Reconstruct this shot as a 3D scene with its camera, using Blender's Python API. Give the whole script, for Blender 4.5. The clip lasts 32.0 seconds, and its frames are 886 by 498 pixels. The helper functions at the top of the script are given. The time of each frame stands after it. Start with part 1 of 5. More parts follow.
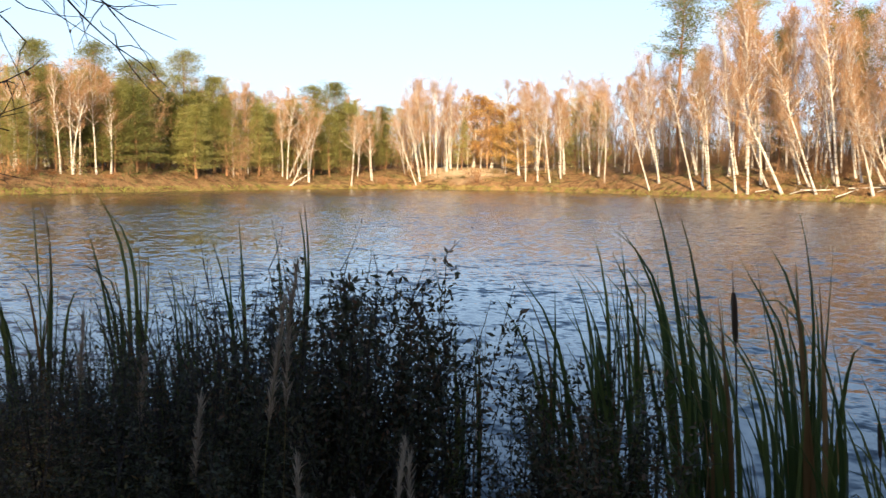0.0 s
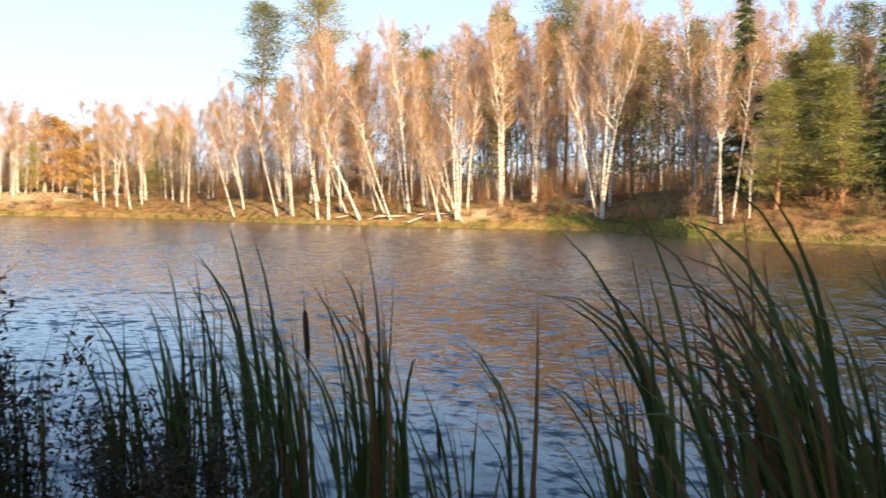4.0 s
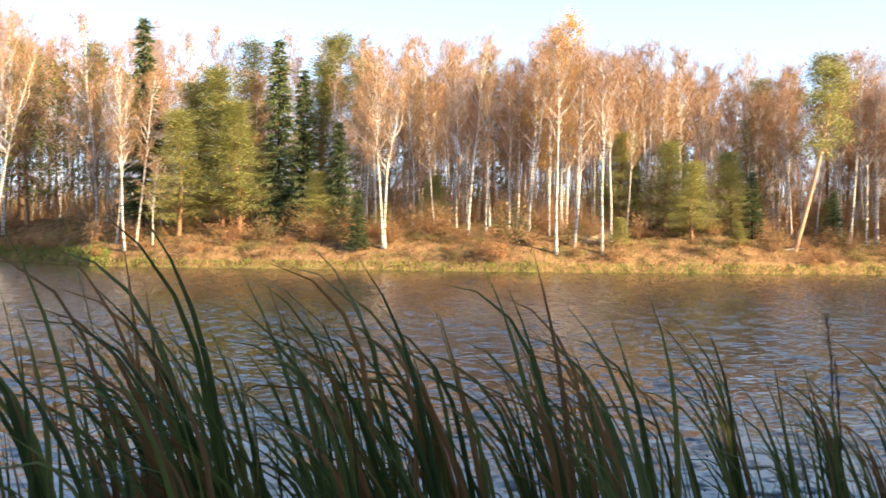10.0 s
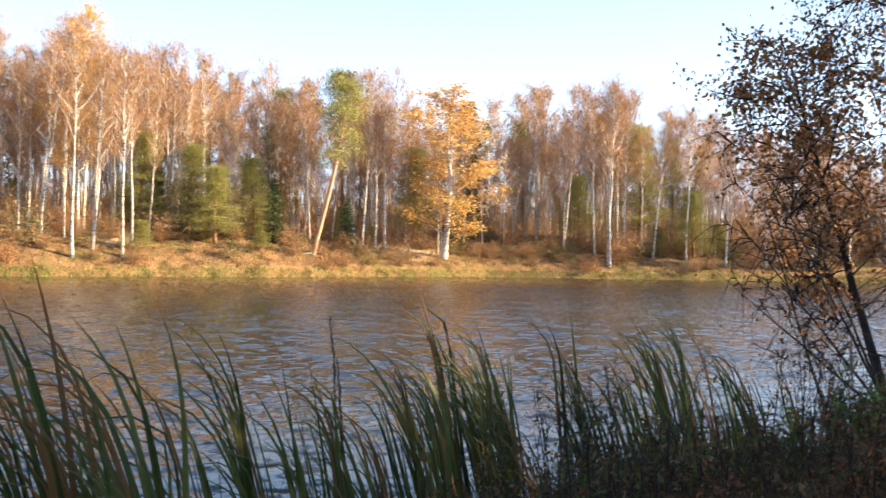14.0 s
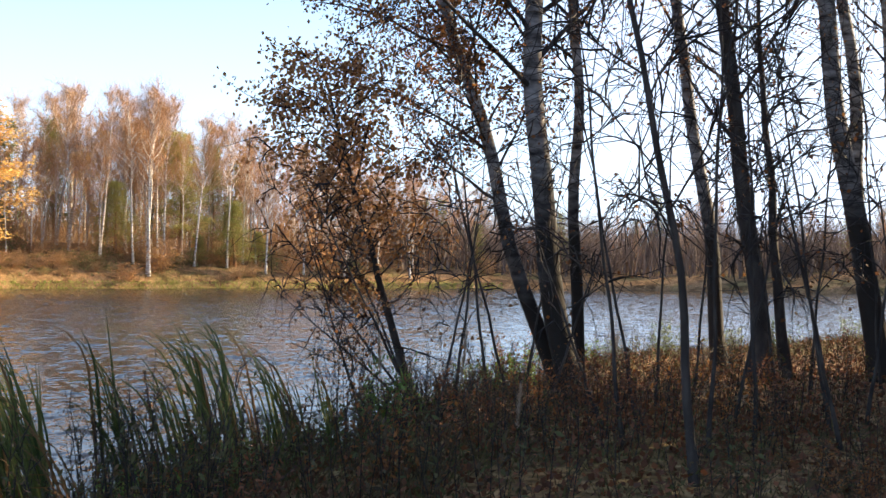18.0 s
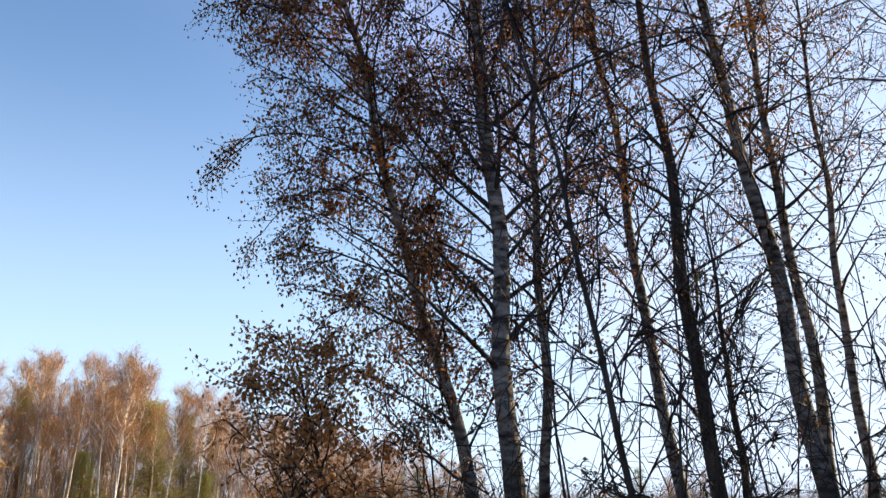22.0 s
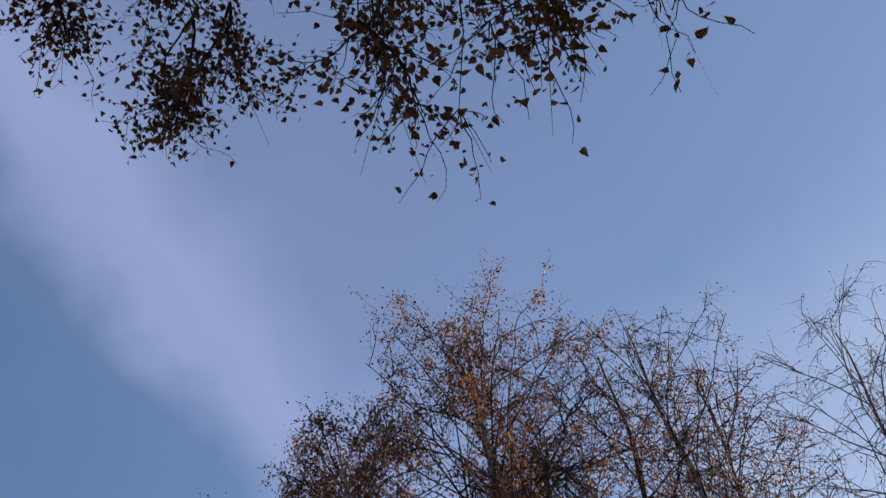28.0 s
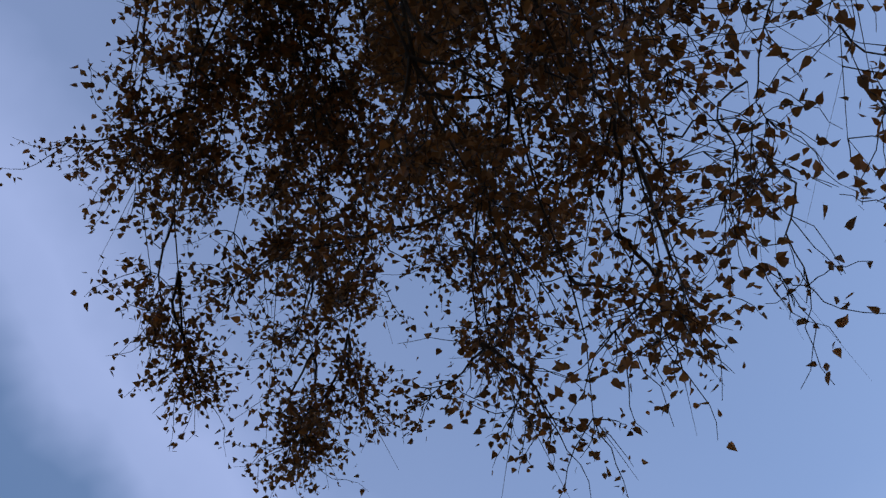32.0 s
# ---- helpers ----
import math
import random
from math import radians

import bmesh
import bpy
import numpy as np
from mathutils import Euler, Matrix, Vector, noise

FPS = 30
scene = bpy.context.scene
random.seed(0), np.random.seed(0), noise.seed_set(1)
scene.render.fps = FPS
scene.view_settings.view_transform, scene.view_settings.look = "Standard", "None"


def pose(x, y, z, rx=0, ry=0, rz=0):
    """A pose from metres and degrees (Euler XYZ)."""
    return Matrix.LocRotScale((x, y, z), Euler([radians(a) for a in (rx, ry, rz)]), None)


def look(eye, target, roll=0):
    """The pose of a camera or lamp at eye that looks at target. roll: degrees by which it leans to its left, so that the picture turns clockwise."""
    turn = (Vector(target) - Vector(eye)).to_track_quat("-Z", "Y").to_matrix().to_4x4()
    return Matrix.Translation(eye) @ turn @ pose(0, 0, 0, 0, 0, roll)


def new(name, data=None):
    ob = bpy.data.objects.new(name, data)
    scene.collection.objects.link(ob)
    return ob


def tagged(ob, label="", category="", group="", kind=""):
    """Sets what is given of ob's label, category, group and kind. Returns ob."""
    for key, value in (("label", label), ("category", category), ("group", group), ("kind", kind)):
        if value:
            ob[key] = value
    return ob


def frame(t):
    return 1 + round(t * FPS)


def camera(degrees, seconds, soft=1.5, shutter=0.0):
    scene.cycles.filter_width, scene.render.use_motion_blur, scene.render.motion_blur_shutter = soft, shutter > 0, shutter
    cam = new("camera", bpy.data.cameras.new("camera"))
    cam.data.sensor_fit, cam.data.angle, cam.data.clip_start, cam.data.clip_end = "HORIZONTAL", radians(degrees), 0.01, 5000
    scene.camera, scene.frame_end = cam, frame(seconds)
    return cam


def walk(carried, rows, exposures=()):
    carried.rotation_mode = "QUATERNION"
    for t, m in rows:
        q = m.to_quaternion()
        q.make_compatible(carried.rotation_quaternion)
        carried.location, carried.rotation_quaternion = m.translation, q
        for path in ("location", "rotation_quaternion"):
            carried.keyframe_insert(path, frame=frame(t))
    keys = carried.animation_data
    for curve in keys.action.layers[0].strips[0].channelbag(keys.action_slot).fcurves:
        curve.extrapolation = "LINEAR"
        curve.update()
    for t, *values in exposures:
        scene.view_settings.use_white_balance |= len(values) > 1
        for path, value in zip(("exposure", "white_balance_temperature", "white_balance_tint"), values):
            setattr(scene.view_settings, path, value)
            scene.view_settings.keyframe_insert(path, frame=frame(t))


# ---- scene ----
cam = camera(48.15, 32.0, soft=1.35, shutter=0.4)


def aim(t, x, y, z, az, el, roll):
    """A row of the walk: az is the compass bearing from +y, el the tilt above the horizon."""
    a, e = radians(az), radians(el)
    way = Vector((math.sin(a) * math.cos(e), math.cos(a) * math.cos(e), math.sin(e)))
    return (t, look((x, y, z), Vector((x, y, z)) + way * 10, roll))


PATH = [
    (0, -0.003, 0.100, 2.590, 52.53, -4.39, 0.77), (0.5, -0.001, 0.101, 2.583, 54.95, -4.36, 0.56), (1, -0.008, 0.098, 2.571, 57.32, -4.44, 0.19),
    (1.5, -0.010, 0.096, 2.577, 59.97, -4.03, 0.40), (2, 0.005, 0.084, 2.583, 62.76, -3.26, -0.09), (2.5, 0.002, 0.071, 2.576, 65.26, -2.69, 0.54),
    (3, -0.007, 0.060, 2.583, 68.11, -2.29, 0.44), (3.5, 0.023, 0.055, 2.574, 71.64, -2.40, 0.69), (4, 0.016, 0.030, 2.565, 76.12, -2.50, 1.05),
    (4.5, 0.028, 0.025, 2.567, 80.50, -2.75, 0.69), (6.5, 0.096, 0.039, 2.588, 93.19, -2.48, -0.32), (7, 0.121, 0.018, 2.585, 95.12, -2.31, -0.15),
    (7.5, 0.135, -0.008, 2.581, 96.61, -2.02, -0.09), (8, 0.123, -0.016, 2.588, 98.46, -1.85, -0.01), (8.5, 0.097, -0.038, 2.586, 100.02, -1.42, -0.13),
    (9, 0.096, -0.082, 2.568, 101.50, -1.26, 0.25), (9.5, 0.094, -0.094, 2.587, 105.47, -1.08, 0.10), (10, 0.092, -0.079, 2.586, 109.50, -0.50, 0.49),
    (10.5, 0.092, -0.051, 2.585, 112.62, 0.06, 0.54), (11, 0.078, -0.042, 2.584, 115.85, 0.11, 0.51), (11.5, 0.071, -0.045, 2.584, 118.83, -0.12, 0.59),
    (12, 0.059, -0.055, 2.587, 122.44, -0.06, 0.53), (12.5, 0.065, -0.072, 2.582, 125.67, -0.05, 0.82), (13, 0.070, -0.110, 2.587, 129.25, 0.20, 1.03),
    (13.5, 0.077, -0.147, 2.587, 133.07, 0.03, 1.08), (14, 0.081, -0.155, 2.588, 136.48, 0.04, 0.93), (14.5, 0.069, -0.112, 2.581, 139.79, 0.39, 0.80),
    (16.5, 0.080, -0.132, 2.519, 153.33, 0.88, 1.03), (17, 0.072, -0.133, 2.516, 156.59, 0.63, 0.98), (17.5, 0.069, -0.140, 2.519, 159.82, 0.32, 0.40),
    (18, 0.072, -0.146, 2.522, 162.52, 0.92, 0.62), (18.5, 0.055, -0.138, 2.540, 163.43, 1.75, 0.50), (19, 0.004, -0.113, 2.551, 164.73, 3.15, 0.35),
    (19.5, -0.024, -0.095, 2.568, 164.75, 5.30, 0.91), (20, -0.035, -0.085, 2.583, 164.39, 7.43, 0.86), (20.5, -0.048, -0.070, 2.599, 164.80, 10.30, 1.21),
    (21, -0.051, -0.085, 2.618, 164.64, 12.47, 1.15), (21.5, -0.057, -0.071, 2.643, 164.05, 14.46, 1.06), (22, -0.064, -0.057, 2.662, 163.59, 16.36, 0.70),
    (22.5, -0.073, -0.040, 2.683, 163.39, 18.26, 0.80), (23, -0.075, -0.024, 2.700, 163.47, 20.71, 0.99), (23.5, -0.062, -0.007, 2.749, 163.81, 23.23, 1.05),
    (24, -0.067, 0.008, 2.763, 164.09, 25.83, 0.89), (24.5, -0.063, 0.028, 2.772, 164.33, 28.40, 0.73), (25, -0.072, 0.041, 2.744, 164.51, 31.21, 0.67),
    (25.5, -0.066, 0.037, 2.746, 164.71, 34.59, 0.27), (26, -0.062, 0.006, 2.645, 164.87, 38.03, 0.34), (26.5, -0.080, -0.004, 2.592, 164.34, 41.85, 0.17),
    (28.5, -0.016, 0.045, 2.701, 161.73, 51.25, -0.55), (29, -0.048, 0.056, 2.682, 161.55, 54.20, 0.68), (29.5, -0.052, 0.077, 2.650, 160.05, 57.83, 0.25),
    (30, -0.062, 0.122, 2.717, 158.34, 58.01, 0.60), (30.5, -0.044, 0.148, 2.746, 157.63, 59.93, 1.13), (31, -0.020, 0.166, 2.766, 156.34, 62.61, 1.17),
    (31.5, -0.008, 0.176, 2.776, 153.10, 64.04, 0.43), (32, 0.025, 0.142, 2.772, 151.25, 65.43, 1.08)
]
EXPOSURE = [(0, 1.29), (4, 1.42), (7, 1.75), (11, 1.9), (16, 1.86), (18, 1.81), (20, 1.67), (23, 1.21), (26, 1.23), (28.5, 0.68), (30, 0.68), (32, 1.05)]
walk(cam, [aim(*row) for row in PATH], EXPOSURE)

# ---- world and sun ----
SUN_AZ, SUN_EL = 230, 23


def bearing(az, d, z=0.0):
    """The point d metres from the standing place in the compass direction az."""
    return Vector((d * math.sin(radians(az)), d * math.cos(radians(az)), z))


world = bpy.data.worlds.new("sky")
scene.world = world
world.use_nodes = True
wn, wl = world.node_tree.nodes, world.node_tree.links
wn.clear()
w_out = wn.new("ShaderNodeOutputWorld")
w_bg = wn.new("ShaderNodeBackground")
w_sky = wn.new("ShaderNodeTexSky")
w_sky.sky_type = "NISHITA"
w_sky.sun_disc = False
w_sky.sun_elevation = radians(SUN_EL)
w_sky.sun_rotation = radians(SUN_AZ)
w_sky.air_density, w_sky.dust_density, w_sky.ozone_density = 1.0, 0.45, 3.4
w_bg.inputs["Strength"].default_value = 0.093
# a thin high sheet of cloud with one long soft edge, and pale haze low down
w_co = wn.new("ShaderNodeTexCoord")
w_no = wn.new("ShaderNodeTexNoise")
w_no.inputs["Scale"].default_value = 2.2
w_no.inputs["Detail"].default_value = 5.0
w_no.inputs["Roughness"].default_value = 0.55
w_dot = wn.new("ShaderNodeVectorMath")
w_dot.operation = "DOT_PRODUCT"
w_dot.inputs[1].default_value = (0.845, -0.011, -0.534)
w_sum = wn.new("ShaderNodeMath")
w_sum.operation = "MULTIPLY_ADD"
w_sum.inputs[1].default_value = 0.34
w_rp = wn.new("ShaderNodeValToRGB")
els = w_rp.color_ramp.elements
els[0].position, els[0].color = 0.20, (0.24, 0.24, 0.24, 1)
els[1].position, els[1].color = 0.80, (0.0, 0.0, 0.0, 1)
for pos, v in ((0.44, 0.34), (0.545, 0.72), (0.59, 0.64), (0.655, 0.10)):
    e = els.new(pos)
    e.color = (v, v, v, 1)
w_off = wn.new("ShaderNodeMath")
w_off.operation = "ADD"
w_off.inputs[1].default_value = 0.40
w_sep = wn.new("ShaderNodeSeparateXYZ")
w_low = wn.new("ShaderNodeMapRange")
w_low.interpolation_type = "SMOOTHSTEP"
for key, v in (("From Min", -0.02), ("From Max", 0.48), ("To Min", 0.80), ("To Max", 0.0)):
    w_low.inputs[key].default_value = v
w_mx, w_mh = wn.new("ShaderNodeMix"), wn.new("ShaderNodeMix")
w_mx.data_type = w_mh.data_type = "RGBA"
w_mx.inputs[7].default_value = (2.4, 2.9, 4.75, 1)
w_mh.inputs[7].default_value = (3.8, 4.85, 6.4, 1)
wl.new(w_co.outputs["Generated"], w_no.inputs["Vector"])
wl.new(w_co.outputs["Generated"], w_dot.inputs[0])
wl.new(w_no.outputs[0], w_sum.inputs[0])
wl.new(w_dot.outputs["Value"], w_sum.inputs[2])
wl.new(w_sum.outputs[0], w_off.inputs[0])
wl.new(w_off.outputs[0], w_rp.inputs[0])
wl.new(w_co.outputs["Generated"], w_sep.inputs[0])
wl.new(w_sep.outputs[2], w_low.inputs["Value"])
wl.new(w_rp.outputs[0], w_mx.inputs[0])
wl.new(w_sky.outputs[0], w_mx.inputs[6])
wl.new(w_low.outputs[0], w_mh.inputs[0])
wl.new(w_mx.outputs[2], w_mh.inputs[6])
# a white veil of cloud in the south
w_sd = wn.new("ShaderNodeVectorMath")
w_sd.operation = "DOT_PRODUCT"
w_sd.inputs[1].default_value = bearing(206, 0.99, 0.14)
w_sn = wn.new("ShaderNodeMath")
w_sn.operation = "MULTIPLY_ADD"
w_sn.inputs[1].default_value = 0.30
w_sr = wn.new("ShaderNodeMapRange")
w_sr.interpolation_type = "SMOOTHSTEP"
for key, v in (("From Min", 0.88), ("From Max", 1.12), ("To Min", 0.0), ("To Max", 0.6)):
    w_sr.inputs[key].default_value = v
w_ms = wn.new("ShaderNodeMix")
w_ms.data_type = "RGBA"
w_ms.inputs[7].default_value = (4.4, 5.0, 6.1, 1)
wl.new(w_co.outputs["Generated"], w_sd.inputs[0])
wl.new(w_no.outputs[0], w_sn.inputs[0])
wl.new(w_sd.outputs["Value"], w_sn.inputs[2])
wl.new(w_sn.outputs[0], w_sr.inputs["Value"])
wl.new(w_sr.outputs[0], w_ms.inputs[0])
wl.new(w_mh.outputs[2], w_ms.inputs[6])
wl.new(w_ms.outputs[2], w_bg.inputs["Color"])
wl.new(w_bg.outputs[0], w_out.inputs["Surface"])

sun = new("sun", bpy.data.lights.new("sun", "SUN"))
sun.data.energy, sun.data.angle, sun.data.color = 5.0, radians(0.6), (1.0, 0.78, 0.50)
sun.matrix_world = look(bearing(SUN_AZ, 50, 50 * math.tan(radians(SUN_EL))), (0, 0, 0))


# ---- materials ----
def blank(name):
    m = bpy.data.materials.new(name)
    m.use_nodes = True
    m.node_tree.nodes.clear()
    return m, m.node_tree.nodes, m.node_tree.links


def ramp(nodes, stops):
    r = nodes.new("ShaderNodeValToRGB")
    els = r.color_ramp.elements
    while len(els) < len(stops):
        els.new(0.5)
    for e, (p, c) in zip(els, stops):
        e.position, e.color = p, (*c, 1)
    return r


def noise_tex(nodes, links, coord, scale, detail=3.0, stretch=(1, 1, 1)):
    mp = nodes.new("ShaderNodeMapping")
    mp.inputs["Scale"].default_value = stretch
    n = nodes.new("ShaderNodeTexNoise")
    n.inputs["Scale"].default_value, n.inputs["Detail"].default_value = scale, detail
    links.new(coord, mp.inputs[0])
    links.new(mp.outputs[0], n.inputs["Vector"])
    return n


def leaf_material(name, stops, glow=0.35, rough=0.55, per_island=True):
    """Foliage: colour varies from leaf to leaf and from tree to tree; light passes through."""
    m, n, l = blank(name)
    out = n.new("ShaderNodeOutputMaterial")
    geo, info = n.new("ShaderNodeNewGeometry"), n.new("ShaderNodeObjectInfo")
    add = n.new("ShaderNodeMath")
    add.operation = "MULTIPLY_ADD"
    add.inputs[1].default_value = 0.6 if per_island else 0.3
    mul = n.new("ShaderNodeMath")
    mul.operation = "MULTIPLY"
    mul.inputs[1].default_value = 0.4 if per_island else 0.7
    l.new(info.outputs["Random"], mul.inputs[0])
    l.new(geo.outputs["Random Per Island"], add.inputs[0])
    l.new(mul.outputs[0], add.inputs[2])
    r = ramp(n, stops)
    l.new(add.outputs[0], r.inputs[0])
    p = n.new("ShaderNodeBsdfPrincipled")
    p.inputs["Roughness"].default_value = rough
    p.inputs["Specular IOR Level"].default_value = 0.25
    t = n.new("ShaderNodeBsdfTranslucent")
    mx = n.new("ShaderNodeMixShader")
    mx.inputs[0].default_value = glow
    l.new(r.outputs[0], p.inputs["Base Color"])
    l.new(r.outputs[0], t.inputs["Color"])
    l.new(p.outputs[0], mx.inputs[1])
    l.new(t.outputs[0], mx.inputs[2])
    l.new(mx.outputs[0], out.inputs[0])
    return m


def bark_material(name, stops, scale=6.0, stretch=(1, 1, 1), bump=0.4, dark_foot=False):
    m, n, l = blank(name)
    out = n.new("ShaderNodeOutputMaterial")
    tc = n.new("ShaderNodeTexCoord")
    a = noise_tex(n, l, tc.outputs["Object"], scale, 4.0, stretch)
    b = noise_tex(n, l, tc.outputs["Object"], scale * 0.17, 3.0)
    mx = n.new("ShaderNodeMath")
    mx.operation = "MULTIPLY_ADD"
    mx.inputs[1].default_value = 0.45
    l.new(b.outputs[0], mx.inputs[0])
    l.new(a.outputs[0], mx.inputs[2])
    r = ramp(n, stops)
    l.new(mx.outputs[0], r.inputs[0])
    p = n.new("ShaderNodeBsdfPrincipled")
    p.inputs["Roughness"].default_value = 0.8
    p.inputs["Specular IOR Level"].default_value = 0.2
    l.new(r.outputs[0], p.inputs["Base Color"])
    if dark_foot:
        # an old birch's foot is cracked and black, breaking up higher on the stem
        sep = n.new("ShaderNodeSeparateXYZ")
        l.new(tc.outputs["Object"], sep.inputs[0])
        k = n.new("ShaderNodeMath")
        k.operation = "MULTIPLY_ADD"
        k.inputs[1].default_value = 5.0
        l.new(b.outputs[0], k.inputs[0])
        l.new(sep.outputs[2], k.inputs[2])
        mr = n.new("ShaderNodeMapRange")
        mr.inputs["From Min"].default_value, mr.inputs["From Max"].default_value = 5.4, 4.0
        l.new(k.outputs[0], mr.inputs["Value"])
        mm = n.new("ShaderNodeMix")
        mm.data_type = "RGBA"
        mm.inputs[7].default_value = (0.028, 0.024, 0.02, 1)
        l.new(mr.outputs[0], mm.inputs[0])
        l.new(r.outputs[0], mm.inputs[6])
        l.new(mm.outputs[2], p.inputs["Base Color"])
    bp = n.new("ShaderNodeBump")
    bp.inputs["Strength"].default_value, bp.inputs["Distance"].default_value = bump, 0.02
    l.new(a.outputs[0], bp.inputs["Height"])
    l.new(bp.outputs[0], p.inputs["Normal"])
    l.new(p.outputs[0], out.inputs[0])
    return m


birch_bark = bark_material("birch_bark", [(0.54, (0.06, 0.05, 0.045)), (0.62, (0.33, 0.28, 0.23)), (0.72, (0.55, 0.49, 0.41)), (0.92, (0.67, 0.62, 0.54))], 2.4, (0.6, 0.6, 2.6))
# darker copy of birch_bark: the near trunks' backlit shade is in its colour
birch_bark_shaded = bark_material("birch_bark_shaded", [(0.54, (0.02, 0.018, 0.016)), (0.63, (0.10, 0.09, 0.085)), (0.75, (0.21, 0.195, 0.18)), (0.94, (0.40, 0.375, 0.35))], 4.5, (1.0, 1.0, 2.6), 0.6, True)
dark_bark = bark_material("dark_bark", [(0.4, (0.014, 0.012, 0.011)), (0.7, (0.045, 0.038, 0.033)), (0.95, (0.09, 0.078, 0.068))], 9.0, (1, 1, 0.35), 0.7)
pine_bark = bark_material("pine_bark", [(0.4, (0.08, 0.045, 0.028)), (0.65, (0.25, 0.13, 0.07)), (0.95, (0.42, 0.22, 0.11))], 4.0, (1, 1, 0.5))
pine_bark_pale = bark_material("pine_bark_pale", [(0.4, (0.25, 0.15, 0.09)), (0.65, (0.5, 0.3, 0.17)), (0.95, (0.6, 0.4, 0.24))], 4.0, (1, 1, 0.5))
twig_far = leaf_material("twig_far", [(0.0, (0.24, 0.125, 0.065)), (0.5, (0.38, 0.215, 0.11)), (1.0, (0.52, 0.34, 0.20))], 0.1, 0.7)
# near-black against twig_far: silhouette shade put into the colour
twig_shaded = leaf_material("twig_shaded", [(0.0, (0.012, 0.010, 0.009)), (1.0, (0.038, 0.029, 0.025))], 0.0, 0.7)
leaf_rust = leaf_material("leaf_rust", [(0.0, (0.22, 0.10, 0.04)), (0.45, (0.40, 0.19, 0.07)), (0.8, (0.52, 0.27, 0.10)), (1.0, (0.58, 0.36, 0.15))], 0.35)
leaf_tan = leaf_material("leaf_tan", [(0.0, (0.28, 0.14, 0.05)), (0.5, (0.48, 0.265, 0.085)), (1.0, (0.64, 0.41, 0.15))], 0.3)
leaf_gold = leaf_material("leaf_gold", [(0.0, (0.55, 0.32, 0.08)), (0.5, (0.72, 0.46, 0.14)), (1.0, (0.82, 0.60, 0.24))], 0.45)
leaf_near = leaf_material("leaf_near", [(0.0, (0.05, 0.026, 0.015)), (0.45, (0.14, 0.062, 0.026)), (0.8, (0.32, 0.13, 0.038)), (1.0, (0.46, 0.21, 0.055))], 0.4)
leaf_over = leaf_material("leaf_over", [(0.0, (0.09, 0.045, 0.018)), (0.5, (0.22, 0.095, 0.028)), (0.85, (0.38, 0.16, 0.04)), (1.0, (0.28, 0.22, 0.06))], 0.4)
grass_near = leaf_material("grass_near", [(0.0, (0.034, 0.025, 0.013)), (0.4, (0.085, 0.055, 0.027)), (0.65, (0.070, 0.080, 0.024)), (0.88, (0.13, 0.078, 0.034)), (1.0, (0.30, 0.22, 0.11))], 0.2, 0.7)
needle_pine = leaf_material("needle_pine", [(0.0, (0.08, 0.095, 0.028)), (0.5, (0.18, 0.185, 0.05)), (1.0, (0.32, 0.28, 0.085))], 0.15)
needle_young = leaf_material("needle_young", [(0.0, (0.18, 0.19, 0.055)), (0.5, (0.33, 0.32, 0.10)), (1.0, (0.46, 0.42, 0.15))], 0.35)
needle_spruce = leaf_material("needle_spruce", [(0.0, (0.05, 0.075, 0.034)), (0.6, (0.11, 0.14, 0.055)), (1.0, (0.20, 0.22, 0.085))], 0.2)
bush_green = leaf_material("bush_green", [(0.0, (0.07, 0.10, 0.03)), (0.6, (0.16, 0.19, 0.06)), (1.0, (0.30, 0.26, 0.09))], 0.3)
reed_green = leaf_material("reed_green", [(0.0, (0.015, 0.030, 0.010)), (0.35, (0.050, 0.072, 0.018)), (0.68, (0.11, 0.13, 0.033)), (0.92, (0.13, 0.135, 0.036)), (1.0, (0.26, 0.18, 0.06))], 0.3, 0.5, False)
leaf_litter = leaf_material("leaf_litter_leaves", [(0.0, (0.05, 0.024, 0.014)), (0.5, (0.14, 0.058, 0.028)), (0.85, (0.27, 0.10, 0.04)), (1.0, (0.40, 0.22, 0.09))], 0.15, 0.7)
weed_green = leaf_material("weed_green", [(0.0, (0.05, 0.09, 0.02)), (0.6, (0.13, 0.20, 0.04)), (1.0, (0.26, 0.28, 0.07))], 0.35)
reed_litter = leaf_material("reed_litter", [(0.0, (0.025, 0.04, 0.012)), (0.45, (0.075, 0.09, 0.026)), (0.6, (0.12, 0.075, 0.035)), (1.0, (0.30, 0.20, 0.09))], 0.25, 0.6)
reed_brown = leaf_material("reed_brown", [(0.0, (0.07, 0.042, 0.018)), (0.6, (0.20, 0.105, 0.038)), (1.0, (0.36, 0.19, 0.07))], 0.25, 0.6)
spike_brown = leaf_material("spike_brown", [(0.0, (0.035, 0.022, 0.014)), (1.0, (0.09, 0.055, 0.032))], 0.0, 0.9)
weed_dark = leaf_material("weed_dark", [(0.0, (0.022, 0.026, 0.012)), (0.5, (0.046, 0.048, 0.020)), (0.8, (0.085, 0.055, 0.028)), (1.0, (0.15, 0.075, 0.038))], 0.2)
grass_dry = leaf_material("grass_dry", [(0.0, (0.06, 0.042, 0.020)), (0.4, (0.15, 0.10, 0.045)), (0.7, (0.13, 0.13, 0.045)), (0.85, (0.09, 0.13, 0.035)), (1.0, (0.36, 0.26, 0.13))], 0.25, 0.6)
grass_shore = leaf_material("grass_shore", [(0.0, (0.13, 0.17, 0.03)), (0.6, (0.26, 0.30, 0.055)), (1.0, (0.42, 0.36, 0.11))], 0.3, 0.6)
plume_pale = leaf_material("plume_pale", [(0.0, (0.22, 0.16, 0.11)), (1.0, (0.45, 0.36, 0.27))], 0.3, 0.8)
